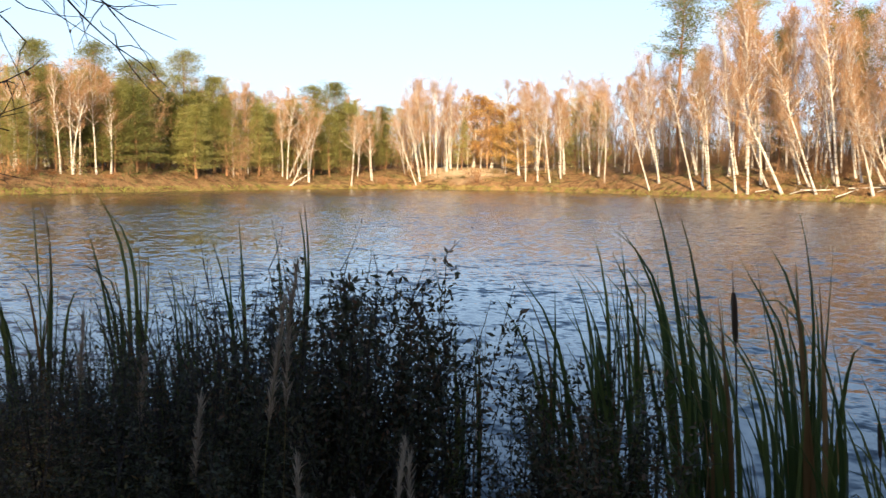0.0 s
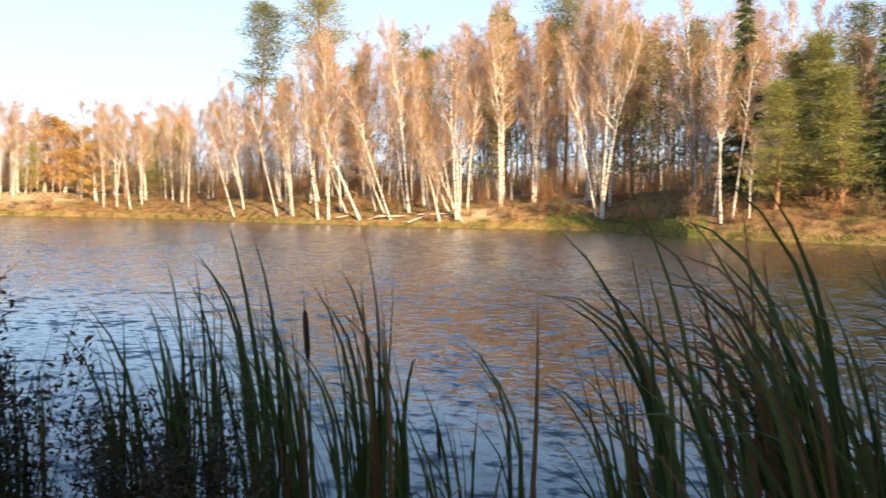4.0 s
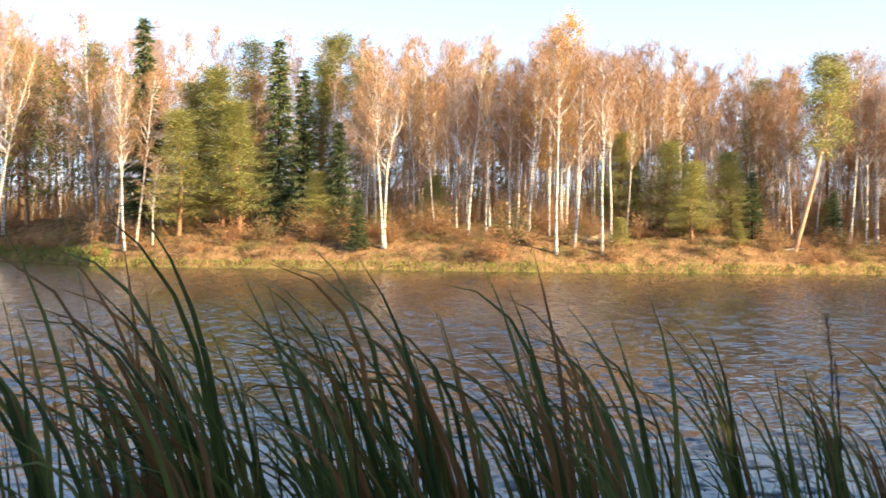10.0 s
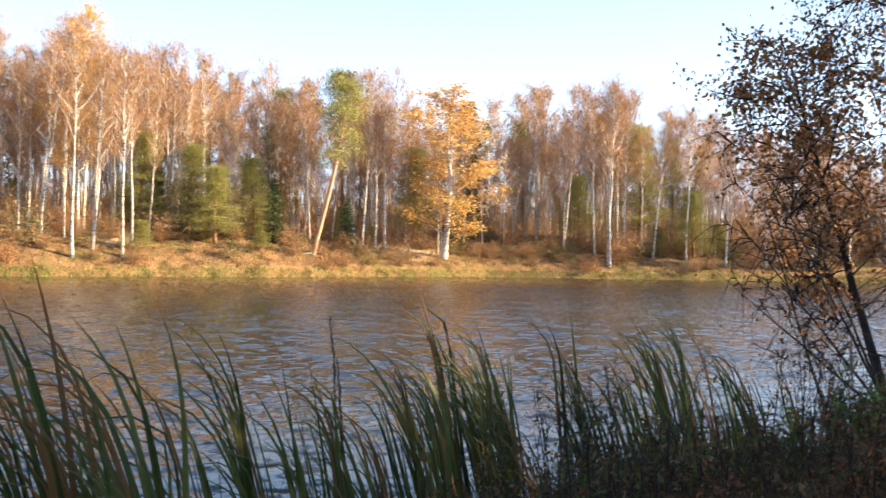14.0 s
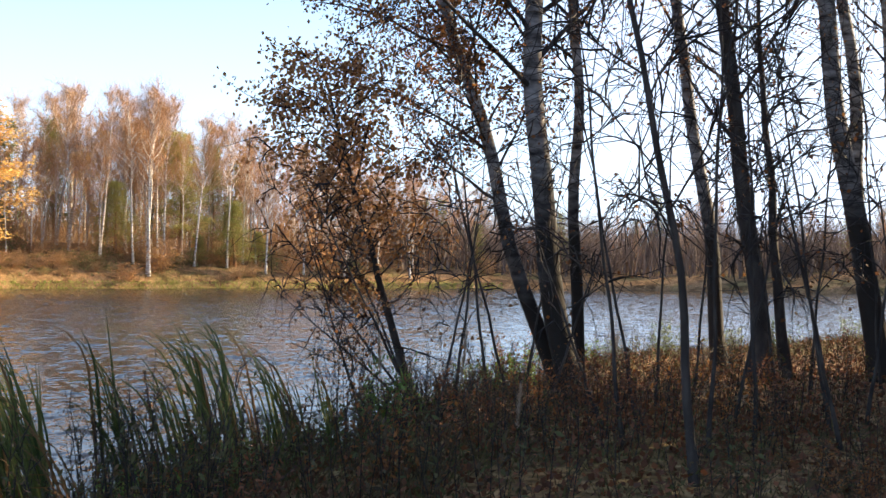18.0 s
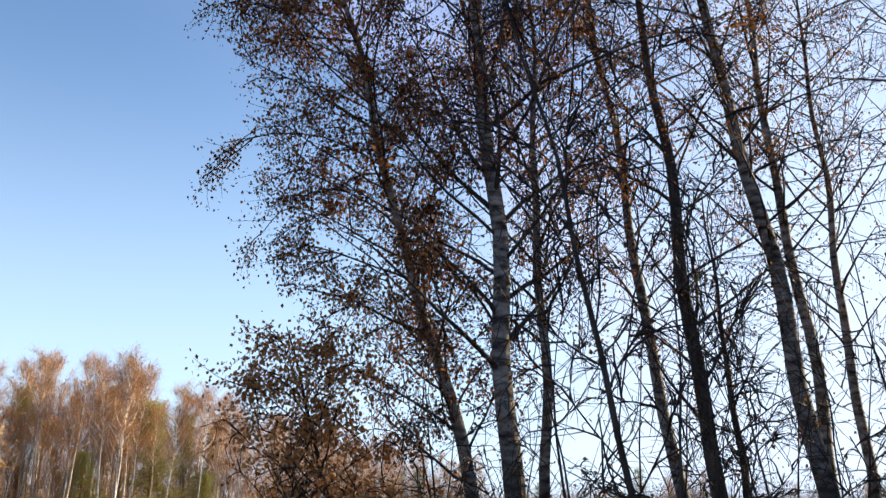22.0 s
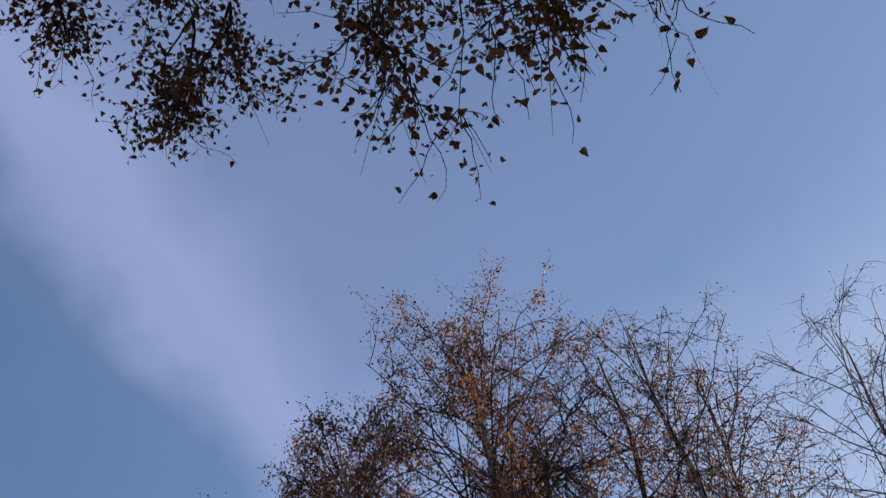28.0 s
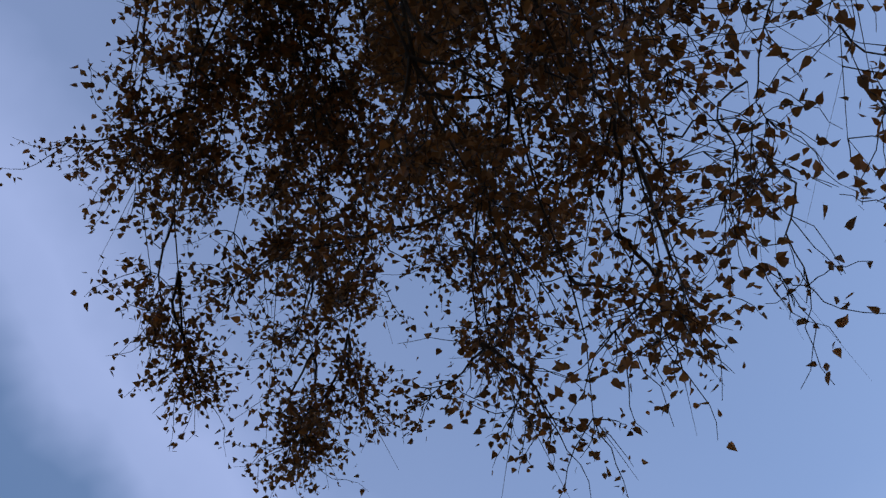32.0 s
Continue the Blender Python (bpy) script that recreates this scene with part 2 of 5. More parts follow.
brush_brown = leaf_material("brush_brown", [(0.0, (0.17, 0.10, 0.055)), (0.5, (0.34, 0.205, 0.10)), (0.85, (0.46, 0.29, 0.13)), (1.0, (0.30, 0.28, 0.11))], 0.3, 0.8)


# brush_brown dulled to grey: the distant shore's backlight and haze as colour
brush_backlit = leaf_material("brush_backlit", [(0.0, (0.08, 0.060, 0.048)), (0.6, (0.17, 0.125, 0.10)), (1.0, (0.27, 0.19, 0.13))], 0.1, 0.9)


def ground_material():
    """Leaf litter and turf, with bare sand on the two worn banks over the water."""
    m, n, l = blank("leaf_litter")
    out = n.new("ShaderNodeOutputMaterial")
    geo = n.new("ShaderNodeNewGeometry")
    pos = geo.outputs["Position"]
    a = noise_tex(n, l, pos, 9.0, 5.0)
    b = noise_tex(n, l, pos, 0.35, 4.0)
    ra = ramp(n, [(0.3, (0.09, 0.05, 0.024)), (0.46, (0.20, 0.12, 0.058)), (0.58, (0.34, 0.205, 0.10)), (0.72, (0.46, 0.325, 0.175))])
    rb = ramp(n, [(0.35, (0.08, 0.085, 0.03)), (0.6, (0.20, 0.18, 0.06))])
    l.new(a.outputs[0], ra.inputs[0])
    l.new(a.outputs[0], rb.inputs[0])
    k = ramp(n, [(0.50, (0, 0, 0)), (0.68, (0.7, 0.7, 0.7))])
    l.new(b.outputs[0], k.inputs[0])
    mx = n.new("ShaderNodeMix")
    mx.data_type = "RGBA"
    l.new(k.outputs[0], mx.inputs[0])
    l.new(ra.outputs[0], mx.inputs[6])
    l.new(rb.outputs[0], mx.inputs[7])
    # drifts of darker and paler litter a stride or two across
    c = noise_tex(n, l, pos, 0.9, 3.0, (1, 1, 1))
    drift = ramp(n, [(0.36, (0.42, 0.38, 0.34)), (0.5, (0.85, 0.80, 0.74)), (0.64, (1.1, 1.05, 1.0))])
    l.new(c.outputs[0], drift.inputs[0])
    dm = n.new("ShaderNodeMix")
    dm.data_type, dm.blend_type = "RGBA", "MULTIPLY"
    dm.inputs[0].default_value = 1.0
    l.new(mx.outputs[2], dm.inputs[6])
    l.new(drift.outputs[0], dm.inputs[7])
    last = dm.outputs[2]
    for az, d, size in ((53.6, 168, 9.0), (57.0, 172, 7.0), (78.2, 121, 3.2), (83.5, 127, 4.0), (134.5, 99, 3.5), (118.0, 92, 4.0)):
        dist = n.new("ShaderNodeVectorMath")
        dist.operation = "DISTANCE"
        dist.inputs[1].default_value = bearing(az, d, 1.2)
        l.new(pos, dist.inputs[0])
        wob = n.new("ShaderNodeMath")
        wob.operation = "MULTIPLY_ADD"
        wob.inputs[1].default_value = size * 1.4
        l.new(b.outputs[0], wob.inputs[0])
        l.new(dist.outputs["Value"], wob.inputs[2])
        mr = n.new("ShaderNodeMapRange")
        mr.inputs["From Min"].default_value, mr.inputs["From Max"].default_value = size * 1.9, size * 1.2
        l.new(wob.outputs[0], mr.inputs["Value"])
        sand = ramp(n, [(0.3, (0.42, 0.29, 0.16)), (0.7, (0.66, 0.50, 0.32))])
        l.new(a.outputs[0], sand.inputs[0])
        mm = n.new("ShaderNodeMix")
        mm.data_type = "RGBA"
        l.new(mr.outputs[0], mm.inputs[0])
        l.new(last, mm.inputs[6])
        l.new(sand.outputs[0], mm.inputs[7])
        last = mm.outputs[2]
    p = n.new("ShaderNodeBsdfPrincipled")
    p.inputs["Roughness"].default_value = 0.95
    p.inputs["Specular IOR Level"].default_value = 0.1
    l.new(last, p.inputs["Base Color"])
    bp = n.new("ShaderNodeBump")
    bp.inputs["Strength"].default_value, bp.inputs["Distance"].default_value = 0.7, 0.06
    l.new(a.outputs[0], bp.inputs["Height"])
    l.new(bp.outputs[0], p.inputs["Normal"])
    l.new(p.outputs[0], out.inputs[0])
    return m


def water_material():
    """Brown pond water under a light wind: short ripples over longer ruffled patches."""
    m, n, l = blank("pond_water")
    out = n.new("ShaderNodeOutputMaterial")
    geo = n.new("ShaderNodeNewGeometry")
    pos = geo.outputs["Position"]
    mp = n.new("ShaderNodeMapping")
    mp.inputs["Rotation"].default_value = (0, 0, radians(14))
    l.new(pos, mp.inputs[0])
    c = noise_tex(n, l, pos, 0.05, 2.0)
    st = n.new("ShaderNodeMapRange")
    st.inputs["From Min"].default_value, st.inputs["From Max"].default_value = 0.35, 0.65
    st.inputs["To Min"].default_value, st.inputs["To Max"].default_value = 0.55, 1.15
    l.new(c.outputs[0], st.inputs["Value"])
    total = None
    for scale, stretch, steep in ((0.7, (1.2, 1.6, 1.0), 0.75), (2.2, (1.7, 1.3, 1.0), 1.15), (8.0, (1.8, 1.0, 1.0), 0.5)):
        w = noise_tex(n, l, mp.outputs[0], scale, 2.0, stretch)
        sub = n.new("ShaderNodeVectorMath")
        sub.operation = "SUBTRACT"
        sub.inputs[1].default_value = (0.5, 0.5, 0.5)
        l.new(w.outputs["Color"], sub.inputs[0])
        mul = n.new("ShaderNodeVectorMath")
        mul.operation = "MULTIPLY"
        mul.inputs[1].default_value = (steep * 0.9, steep, 0.0)
        l.new(sub.outputs[0], mul.inputs[0])
        if total is None:
            total = mul.outputs[0]
        else:
            add = n.new("ShaderNodeVectorMath")
            l.new(total, add.inputs[0])
            l.new(mul.outputs[0], add.inputs[1])
            total = add.outputs[0]
    sc = n.new("ShaderNodeVectorMath")
    sc.operation = "SCALE"
    l.new(total, sc.inputs[0])
    l.new(st.outputs[0], sc.inputs["Scale"])
    # slopes tipped towards the standing place, made so the water mirrors higher sky
    flat = n.new("ShaderNodeVectorMath")
    flat.operation = "MULTIPLY"
    flat.inputs[1].default_value = (1, 1, 0)
    l.new(pos, flat.inputs[0])
    outward = n.new("ShaderNodeVectorMath")
    outward.operation = "NORMALIZE"
    l.new(flat.outputs[0], outward.inputs[0])
    dot = n.new("ShaderNodeVectorMath")
    dot.operation = "DOT_PRODUCT"
    l.new(sc.outputs[0], dot.inputs[0])
    l.new(outward.outputs[0], dot.inputs[1])
    size = n.new("ShaderNodeMath")
    size.operation = "ABSOLUTE"
    l.new(dot.outputs["Value"], size.inputs[0])
    inward_tip = n.new("ShaderNodeMath")
    inward_tip.operation = "MULTIPLY_ADD"
    inward_tip.inputs[1].default_value = -0.62
    l.new(size.outputs[0], inward_tip.inputs[0])
    less = n.new("ShaderNodeMath")
    less.operation = "MULTIPLY"
    less.inputs[1].default_value = -0.62
    l.new(dot.outputs["Value"], less.inputs[0])
    l.new(less.outputs[0], inward_tip.inputs[2])
    lean = n.new("ShaderNodeVectorMath")
    lean.operation = "SCALE"
    l.new(outward.outputs[0], lean.inputs[0])
    l.new(inward_tip.outputs[0], lean.inputs["Scale"])
    skew = n.new("ShaderNodeVectorMath")
    l.new(sc.outputs[0], skew.inputs[0])
    l.new(lean.outputs[0], skew.inputs[1])
    upv = n.new("ShaderNodeVectorMath")
    upv.inputs[1].default_value = (0, 0, 1)
    l.new(skew.outputs[0], upv.inputs[0])
    bp = n.new("ShaderNodeVectorMath")
    bp.operation = "NORMALIZE"
    l.new(upv.outputs[0], bp.inputs[0])
    p = n.new("ShaderNodeBsdfPrincipled")
    p.inputs["Base Color"].default_value = (0.022, 0.019, 0.014, 1)
    p.inputs["Roughness"].default_value = 0.05
    p.inputs["IOR"].default_value = 1.33
    l.new(bp.outputs[0], p.inputs["Normal"])
    l.new(p.outputs[0], out.inputs[0])
    return m


# ---- meshes ----
class Soup:
    """Collects triangles; build() makes one mesh of them."""

    def __init__(self):
        self.v, self.t, self.m, self.count, self.slot = [], [], [], 0, 0

    def add(self, verts, tris):
        self.v.append(np.asarray(verts, float).reshape(-1, 3))
        self.t.append(np.asarray(tris, int).reshape(-1, 3) + self.count)
        self.m.append(np.full(len(self.t[-1]), self.slot))
        self.count += len(self.v[-1])

    def tube(self, pts, radii, sides=5):
        pts = np.asarray(pts, float)
        tan = np.gradient(pts, axis=0)
        tan /= np.linalg.norm(tan, axis=1)[:, None] + 1e-9
        ref = np.array([1.0, 0.0, 0.0]) if abs(tan[0][0]) < 0.8 else np.array([0.0, 1.0, 0.0])
        u = np.cross(tan, ref)
        u /= np.linalg.norm(u, axis=1)[:, None] + 1e-9
        w = np.cross(tan, u)
        ang = np.arange(sides) * 2 * np.pi / sides
        ring = pts[:, None] + np.asarray(radii)[:, None, None] * (np.cos(ang)[None, :, None] * u[:, None] + np.sin(ang)[None, :, None] * w[:, None])
        k, s = np.meshgrid(np.arange(len(pts) - 1), np.arange(sides), indexing="ij")
        a, b = k * sides + s, k * sides + (s + 1) % sides
        c, d = a + sides, b + sides
        self.add(ring.reshape(-1, 3), np.concatenate([np.stack([a, b, d], -1).reshape(-1, 3), np.stack([a, d, c], -1).reshape(-1, 3)]))

    def slivers(self, p, way, width, rng):
        """Long thin triangles from the points p along the vectors way."""
        side = np.cross(way, rng.normal(size=way.shape))
        side *= (np.asarray(width) / (np.linalg.norm(side, axis=1) + 1e-9))[:, None] * 0.5
        v = np.stack([p - side, p + side, p + way], 1)
        self.add(v, np.arange(len(p) * 3).reshape(-1, 3))

    def leaves(self, p, size, rng, droop=0.0, broad=0.36):
        """Pointed oval leaves of four corners."""
        n = len(p)
        d = rng.normal(size=(n, 3))
        d[:, 2] -= droop
        d /= np.linalg.norm(d, axis=1)[:, None]
        s = np.cross(d, rng.normal(size=(n, 3)))
        s /= np.linalg.norm(s, axis=1)[:, None] + 1e-9
        z = (np.asarray(size) * np.ones(n))[:, None]
        v = np.stack([p, p + d * z * 0.45 + s * z * broad, p + d * z, p + d * z * 0.45 - s * z * broad], 1)
        i = np.arange(n)[:, None] * 4
        self.add(v, np.concatenate([i + [0, 1, 2], i + [0, 2, 3]]))

    def broad_leaves(self, p, size, rng, droop=0.0):
        """Birch leaves seen close: a stalk, rounded shoulders, a drawn-out tip, folded at the midrib."""
        n = len(p)
        d = rng.normal(size=(n, 3))
        d[:, 2] -= droop
        d /= np.linalg.norm(d, axis=1)[:, None]
        s = np.cross(d, rng.normal(size=(n, 3)))
        s /= np.linalg.norm(s, axis=1)[:, None] + 1e-9
        u = np.cross(d, s)
        z = (np.asarray(size) * np.ones(n))[:, None]
        fold = rng.uniform(-0.02, 0.22, (n, 1)) * z
        o = p + d * z * 0.25
        v = np.stack([p, o, o + d * z * 0.14 + s * z * 0.36 + u * fold, o + d * z * 0.42 + s * z * 0.34 + u * fold, o + d * z * 0.70 + s * z * 0.16 + u * fold * 0.5, o + d * z,
                      o + d * z * 0.70 - s * z * 0.16 + u * fold * 0.5, o + d * z * 0.42 - s * z * 0.34 + u * fold, o + d * z * 0.14 - s * z * 0.36 + u * fold, o + s * z * 0.03], 1)
        i = np.arange(n)[:, None] * 10
        self.add(v, np.concatenate([i + k for k in ([0, 9, 1], [1, 2, 3], [1, 3, 4], [1, 4, 5], [1, 5, 6], [1, 6, 7], [1, 7, 8])]))

    def build(self, name, material, smooth=False):
        v, t = np.concatenate(self.v), np.concatenate(self.t)
        me = bpy.data.meshes.new(name)
        me.vertices.add(len(v))
        me.vertices.foreach_set("co", v.ravel())
        me.loops.add(len(t) * 3)
        me.loops.foreach_set("vertex_index", t.ravel())
        me.polygons.add(len(t))
        me.polygons.foreach_set("loop_start", np.arange(len(t)) * 3)
        me.polygons.foreach_set("use_smooth", np.full(len(t), smooth))
        for m in material if isinstance(material, list) else [material]:
            me.materials.append(m)
        me.polygons.foreach_set("material_index", np.concatenate(self.m))
        me.update(calc_edges=True)
        me.validate()
        return me


def part(name, mesh, parent, label="", kind=""):
    ob = new(name, mesh)
    ob.parent = parent
    return tagged(ob, label, kind=kind)


def empty(name, label, category, group="", kind=""):
    ob = new(name)
    ob.empty_display_size = 0.2
    return tagged(ob, label, category, group, kind)


# ---- ground and water ----
EYE = 2.6
FAR_SHORE = [(0, -1.2), (20, -1.5), (28.4, -1.46), (35.6, -1.27), (42.3, -1.08), (49.7, -0.95), (56, -0.96), (60, -1.0), (67.8, -1.18), (77, -1.27), (86, -1.3), (90, -1.55), (95, -1.65), (102, -1.72), (114, -1.8), (126, -1.74), (139, -1.55), (151, -1.48), (159, -1.41), (170, -1.34), (183, -1.36), (360, -1.36)]
NEAR_SHORE = [(0, 400), (10, 120), (15, 30), (20, 17), (28, 10), (36, 7), (44, 5.5), (60, 4.6), (85, 4.2), (110, 4.6), (125, 5.5), (140, 8.0), (150, 10.5), (157, 12.5), (165, 17), (175, 24), (188, 29), (196, 60), (203, 150), (210, 400), (360, 400)]


def far_shore(az):
    """Metres to the far waterline, from the angle at which it lies under the eye."""
    return EYE / np.tan(np.radians(-np.interp(az, *zip(*FAR_SHORE))))


def near_shore(az):
    return np.interp(az, *zip(*NEAR_SHORE))


def bumps(x, y):
    return 0.10 * np.sin(x * 0.9 + 1.3 * np.sin(y * 0.5)) * np.cos(y * 0.8 + 0.7) + 0.35 * np.sin(x * 0.11) * np.sin(y * 0.13 + 1.0)


def ground_height(az, r):
    az, r = np.asarray(az, float) % 360, np.asarray(r, float)
    near, far = near_shore(az), np.maximum(far_shore(az), near_shore(az) + 4)
    t = np.clip((near - r) / np.minimum(near - 0.6, 5.0), 0, 1)
    bank = 0.05 + 0.95 * t * t * (3 - 2 * t)
    bed = -np.minimum(np.minimum(r - near, far - r) * 0.18 + 0.02, 1.5)
    x = np.maximum(r - far, 0)
    rise = np.interp(az, (30, 45, 50, 56, 62, 75, 85, 95, 125, 140, 155, 165), (1.9, 1.9, 2.4, 2.9, 2.7, 2.7, 3.4, 4.0, 4.0, 3.4, 2.8, 2.0))
    shore = 0.3 * np.minimum(1, x / 0.5) + rise * (1 - np.exp(-x / 6)) + 0.03 * np.minimum(x, 60)
    z = np.where(r < near, bank, np.where(r < far, bed, shore))
    px, py = r * np.sin(np.radians(az)), r * np.cos(np.radians(az))
    soft = np.where(r < near, np.clip((near - r) / 3, 0, 1), np.clip((r - far - 1) / 6, 0, 1))
    return z + bumps(px, py) * soft * np.clip(r / 3, 0, 1)


def build_ground():
    azs = np.concatenate([np.arange(0, 20, 2.0), np.arange(20, 200, 0.5), np.arange(200, 360, 4.0)])
    near_t = np.concatenate([np.linspace(0.02, 0.9, 22), np.linspace(0.92, 1.0, 6)])
    rings = []
    for t in near_t:
        rings.append(near_shore(azs) * t)
    n0, f0 = near_shore(azs), np.maximum(far_shore(azs), near_shore(azs) + 4)
    for t in np.linspace(0.02, 1.0, 12):
        rings.append(n0 + (f0 - n0) * t)
    for x in (0.3, 0.6, 1.2, 2, 3, 4.5, 6, 8, 10, 13, 17, 22, 30, 45, 70, 120, 250, 600, 1500, 4000):
        rings.append(f0 + x)
    r = np.stack(rings)
    az = np.broadcast_to(azs, r.shape)
    z = ground_height(az, np.where(np.isclose(r, n0), r - 1e-3, r))
    v = np.stack([r * np.sin(np.radians(az)), r * np.cos(np.radians(az)), z], -1)
    soup = Soup()
    k, s = np.meshgrid(np.arange(r.shape[0] - 1), np.arange(r.shape[1]), indexing="ij")
    w = r.shape[1]
    a, b = k * w + s, k * w + (s + 1) % w
    c, d = a + w, b + w
    verts = np.concatenate([v.reshape(-1, 3), [[0, 0, 1.0]]])
    hub = np.stack([np.full(w, len(verts) - 1), (np.arange(w) + 1) % w, np.arange(w)], -1)
    soup.add(verts, np.concatenate([np.stack([a, b, d], -1).reshape(-1, 3), np.stack([a, d, c], -1).reshape(-1, 3), hub]))
    ob = new("ground", soup.build("ground", ground_material(), True))
    return tagged(ob, "wooded lake banks covered in brown leaf litter and turf", "ground", kind="structure")


def build_water():
    azs = np.arange(5, 206, 2.5)
    soup = Soup()
    rs = [1.5, 8, 20, 60, 260]
    v = np.array([bearing(a, r) for r in rs for a in azs])
    w = len(azs)
    tris = []
    for k in range(len(rs) - 1):
        for s in range(w - 1):
            a = k * w + s
            tris += [(a, a + 1, a + 1 + w), (a, a + 1 + w, a + w)]
    soup.add(v, tris)
    return tagged(new("water", soup.build("water", water_material(), True)), "brown lake water ruffled by a light wind", "water", kind="structure")


build_ground()
build_water()


def stand(az, d, sink=0.05):
    """The place on the ground at that bearing and distance."""
    return bearing(az, d, float(ground_height(az, d)) - sink)


# ---- far woods: prototypes ----
def limb(rng, start, way, length, segs=5, rise=0.25, wob=0.12):
    pts, p, d = [np.array(start, float)], np.array(start, float), np.array(way, float)
    for i in range(segs):
        d = d + rng.normal(size=3) * wob + np.array([0, 0, rise / segs])
        d /= np.linalg.norm(d)
        p = p + d * length / segs
        pts.append(p)
    return np.array(pts)


def birch_parts(seed, height, radius, first, spread, twigs, leaves, leaf_mat, leaf_size, bark=None, forked=0, twig=0.028):
    """Far birch: white trunk, thin rising limbs, a haze of fine twigs, some leaves."""
    rng = np.random.default_rng(seed)
    trunk, wood, leaf = Soup(), Soup(), Soup()
    haze = wood
    stems = []
    n = 12
    for s in range(1 + forked):
        off = rng.normal(size=2) * (0.25 if s else 0)
        bend = rng.normal(size=2) * 0.035 * height + (rng.normal(size=2) * 0.08 * height if s else 0)
        h = height * (1 if s == 0 else rng.uniform(0.8, 0.97))
        q = np.linspace(0, 1, n)
        pts = np.stack([off[0] + bend[0] * q ** 1.6 + 0.006 * height * (np.sin(q * 6 + seed) + 0.8 * q * np.sin(q * 17 + seed)), off[1] + bend[1] * q ** 1.6 + 0.006 * height * (np.cos(q * 5 + seed * 2) + 0.8 * q * np.cos(q * 15 + seed)), q * h], -1)
        rad = radius * (1 - 0.92 * q) ** 0.8 + radius * 0.35 * np.exp(-q * 25)
        trunk.tube(pts, rad, 7)
        stems.append((pts, rad, h))
    starts, ways = [], []
    total = int(24 / (1 + 0.5 * forked))
    for pts, rad, h in stems:
        for i in range(total):
            q = first + (1 - first) * (i + rng.uniform()) / total * 0.97
            f = q * (n - 1)
            k = min(int(f), n - 2)
            p = pts[k] + (pts[k + 1] - pts[k]) * (f - k)
            a = i * 2.4 + rng.uniform(0, 0.8)
            way = np.array([math.cos(a), math.sin(a), rng.uniform(1.0, 2.0) + q * 0.5])
            way /= np.linalg.norm(way)
            shape = math.sin(math.pi * min(1, (q - first) / (1 - first) * 0.72 + 0.28)) ** 0.7
            length = spread * height * (0.25 + 0.75 * shape) * rng.uniform(0.6, 1.35)
            b = limb(rng, p, way, length, 6, 0.2, 0.15)
            thick = rng.uniform(0.8, 1.3) * height / 20
            wood.tube(b, np.linspace(0.075 if i % 3 == 1 else 0.045, 0.012, len(b)) * thick, 4)
            for m in range(2, len(b)):
                w = int(twigs / total * (0.4 + 0.25 * m) / 6)
                starts.append(np.repeat(b[m:m + 1], w, 0) + rng.normal(size=(w, 3)) * 0.22)
                ways.append(np.repeat((b[m] - b[m - 1])[None], w, 0) / length * 6)
    p, w = np.concatenate(starts), np.concatenate(ways)
    w = w * 0.55 + rng.normal(size=w.shape) * 0.5
    w[:, 2] += 0.25
    w *= (rng.uniform(0.5, 1.25, len(w)) * height / 20 * 1.1 / (np.linalg.norm(w, axis=1) + 1e-6))[:, None]
    haze.slot = 1
    haze.slivers(p, w, np.full(len(p), twig), rng)
    pick = rng.integers(0, len(p), leaves)
    leaf.leaves(p[pick] + w[pick] * rng.uniform(0.2, 1.15, (leaves, 1)) + rng.normal(size=(leaves, 3)) * 0.12, rng.uniform(0.6, 1.3, leaves) * leaf_size, rng, 0.4)
    b = bark or birch_bark
    return [("trunk", trunk.build("trunk", b, True)), ("crown", wood.build("crown", [b, twig_far])), ("foliage", leaf.build("foliage", leaf_mat))]


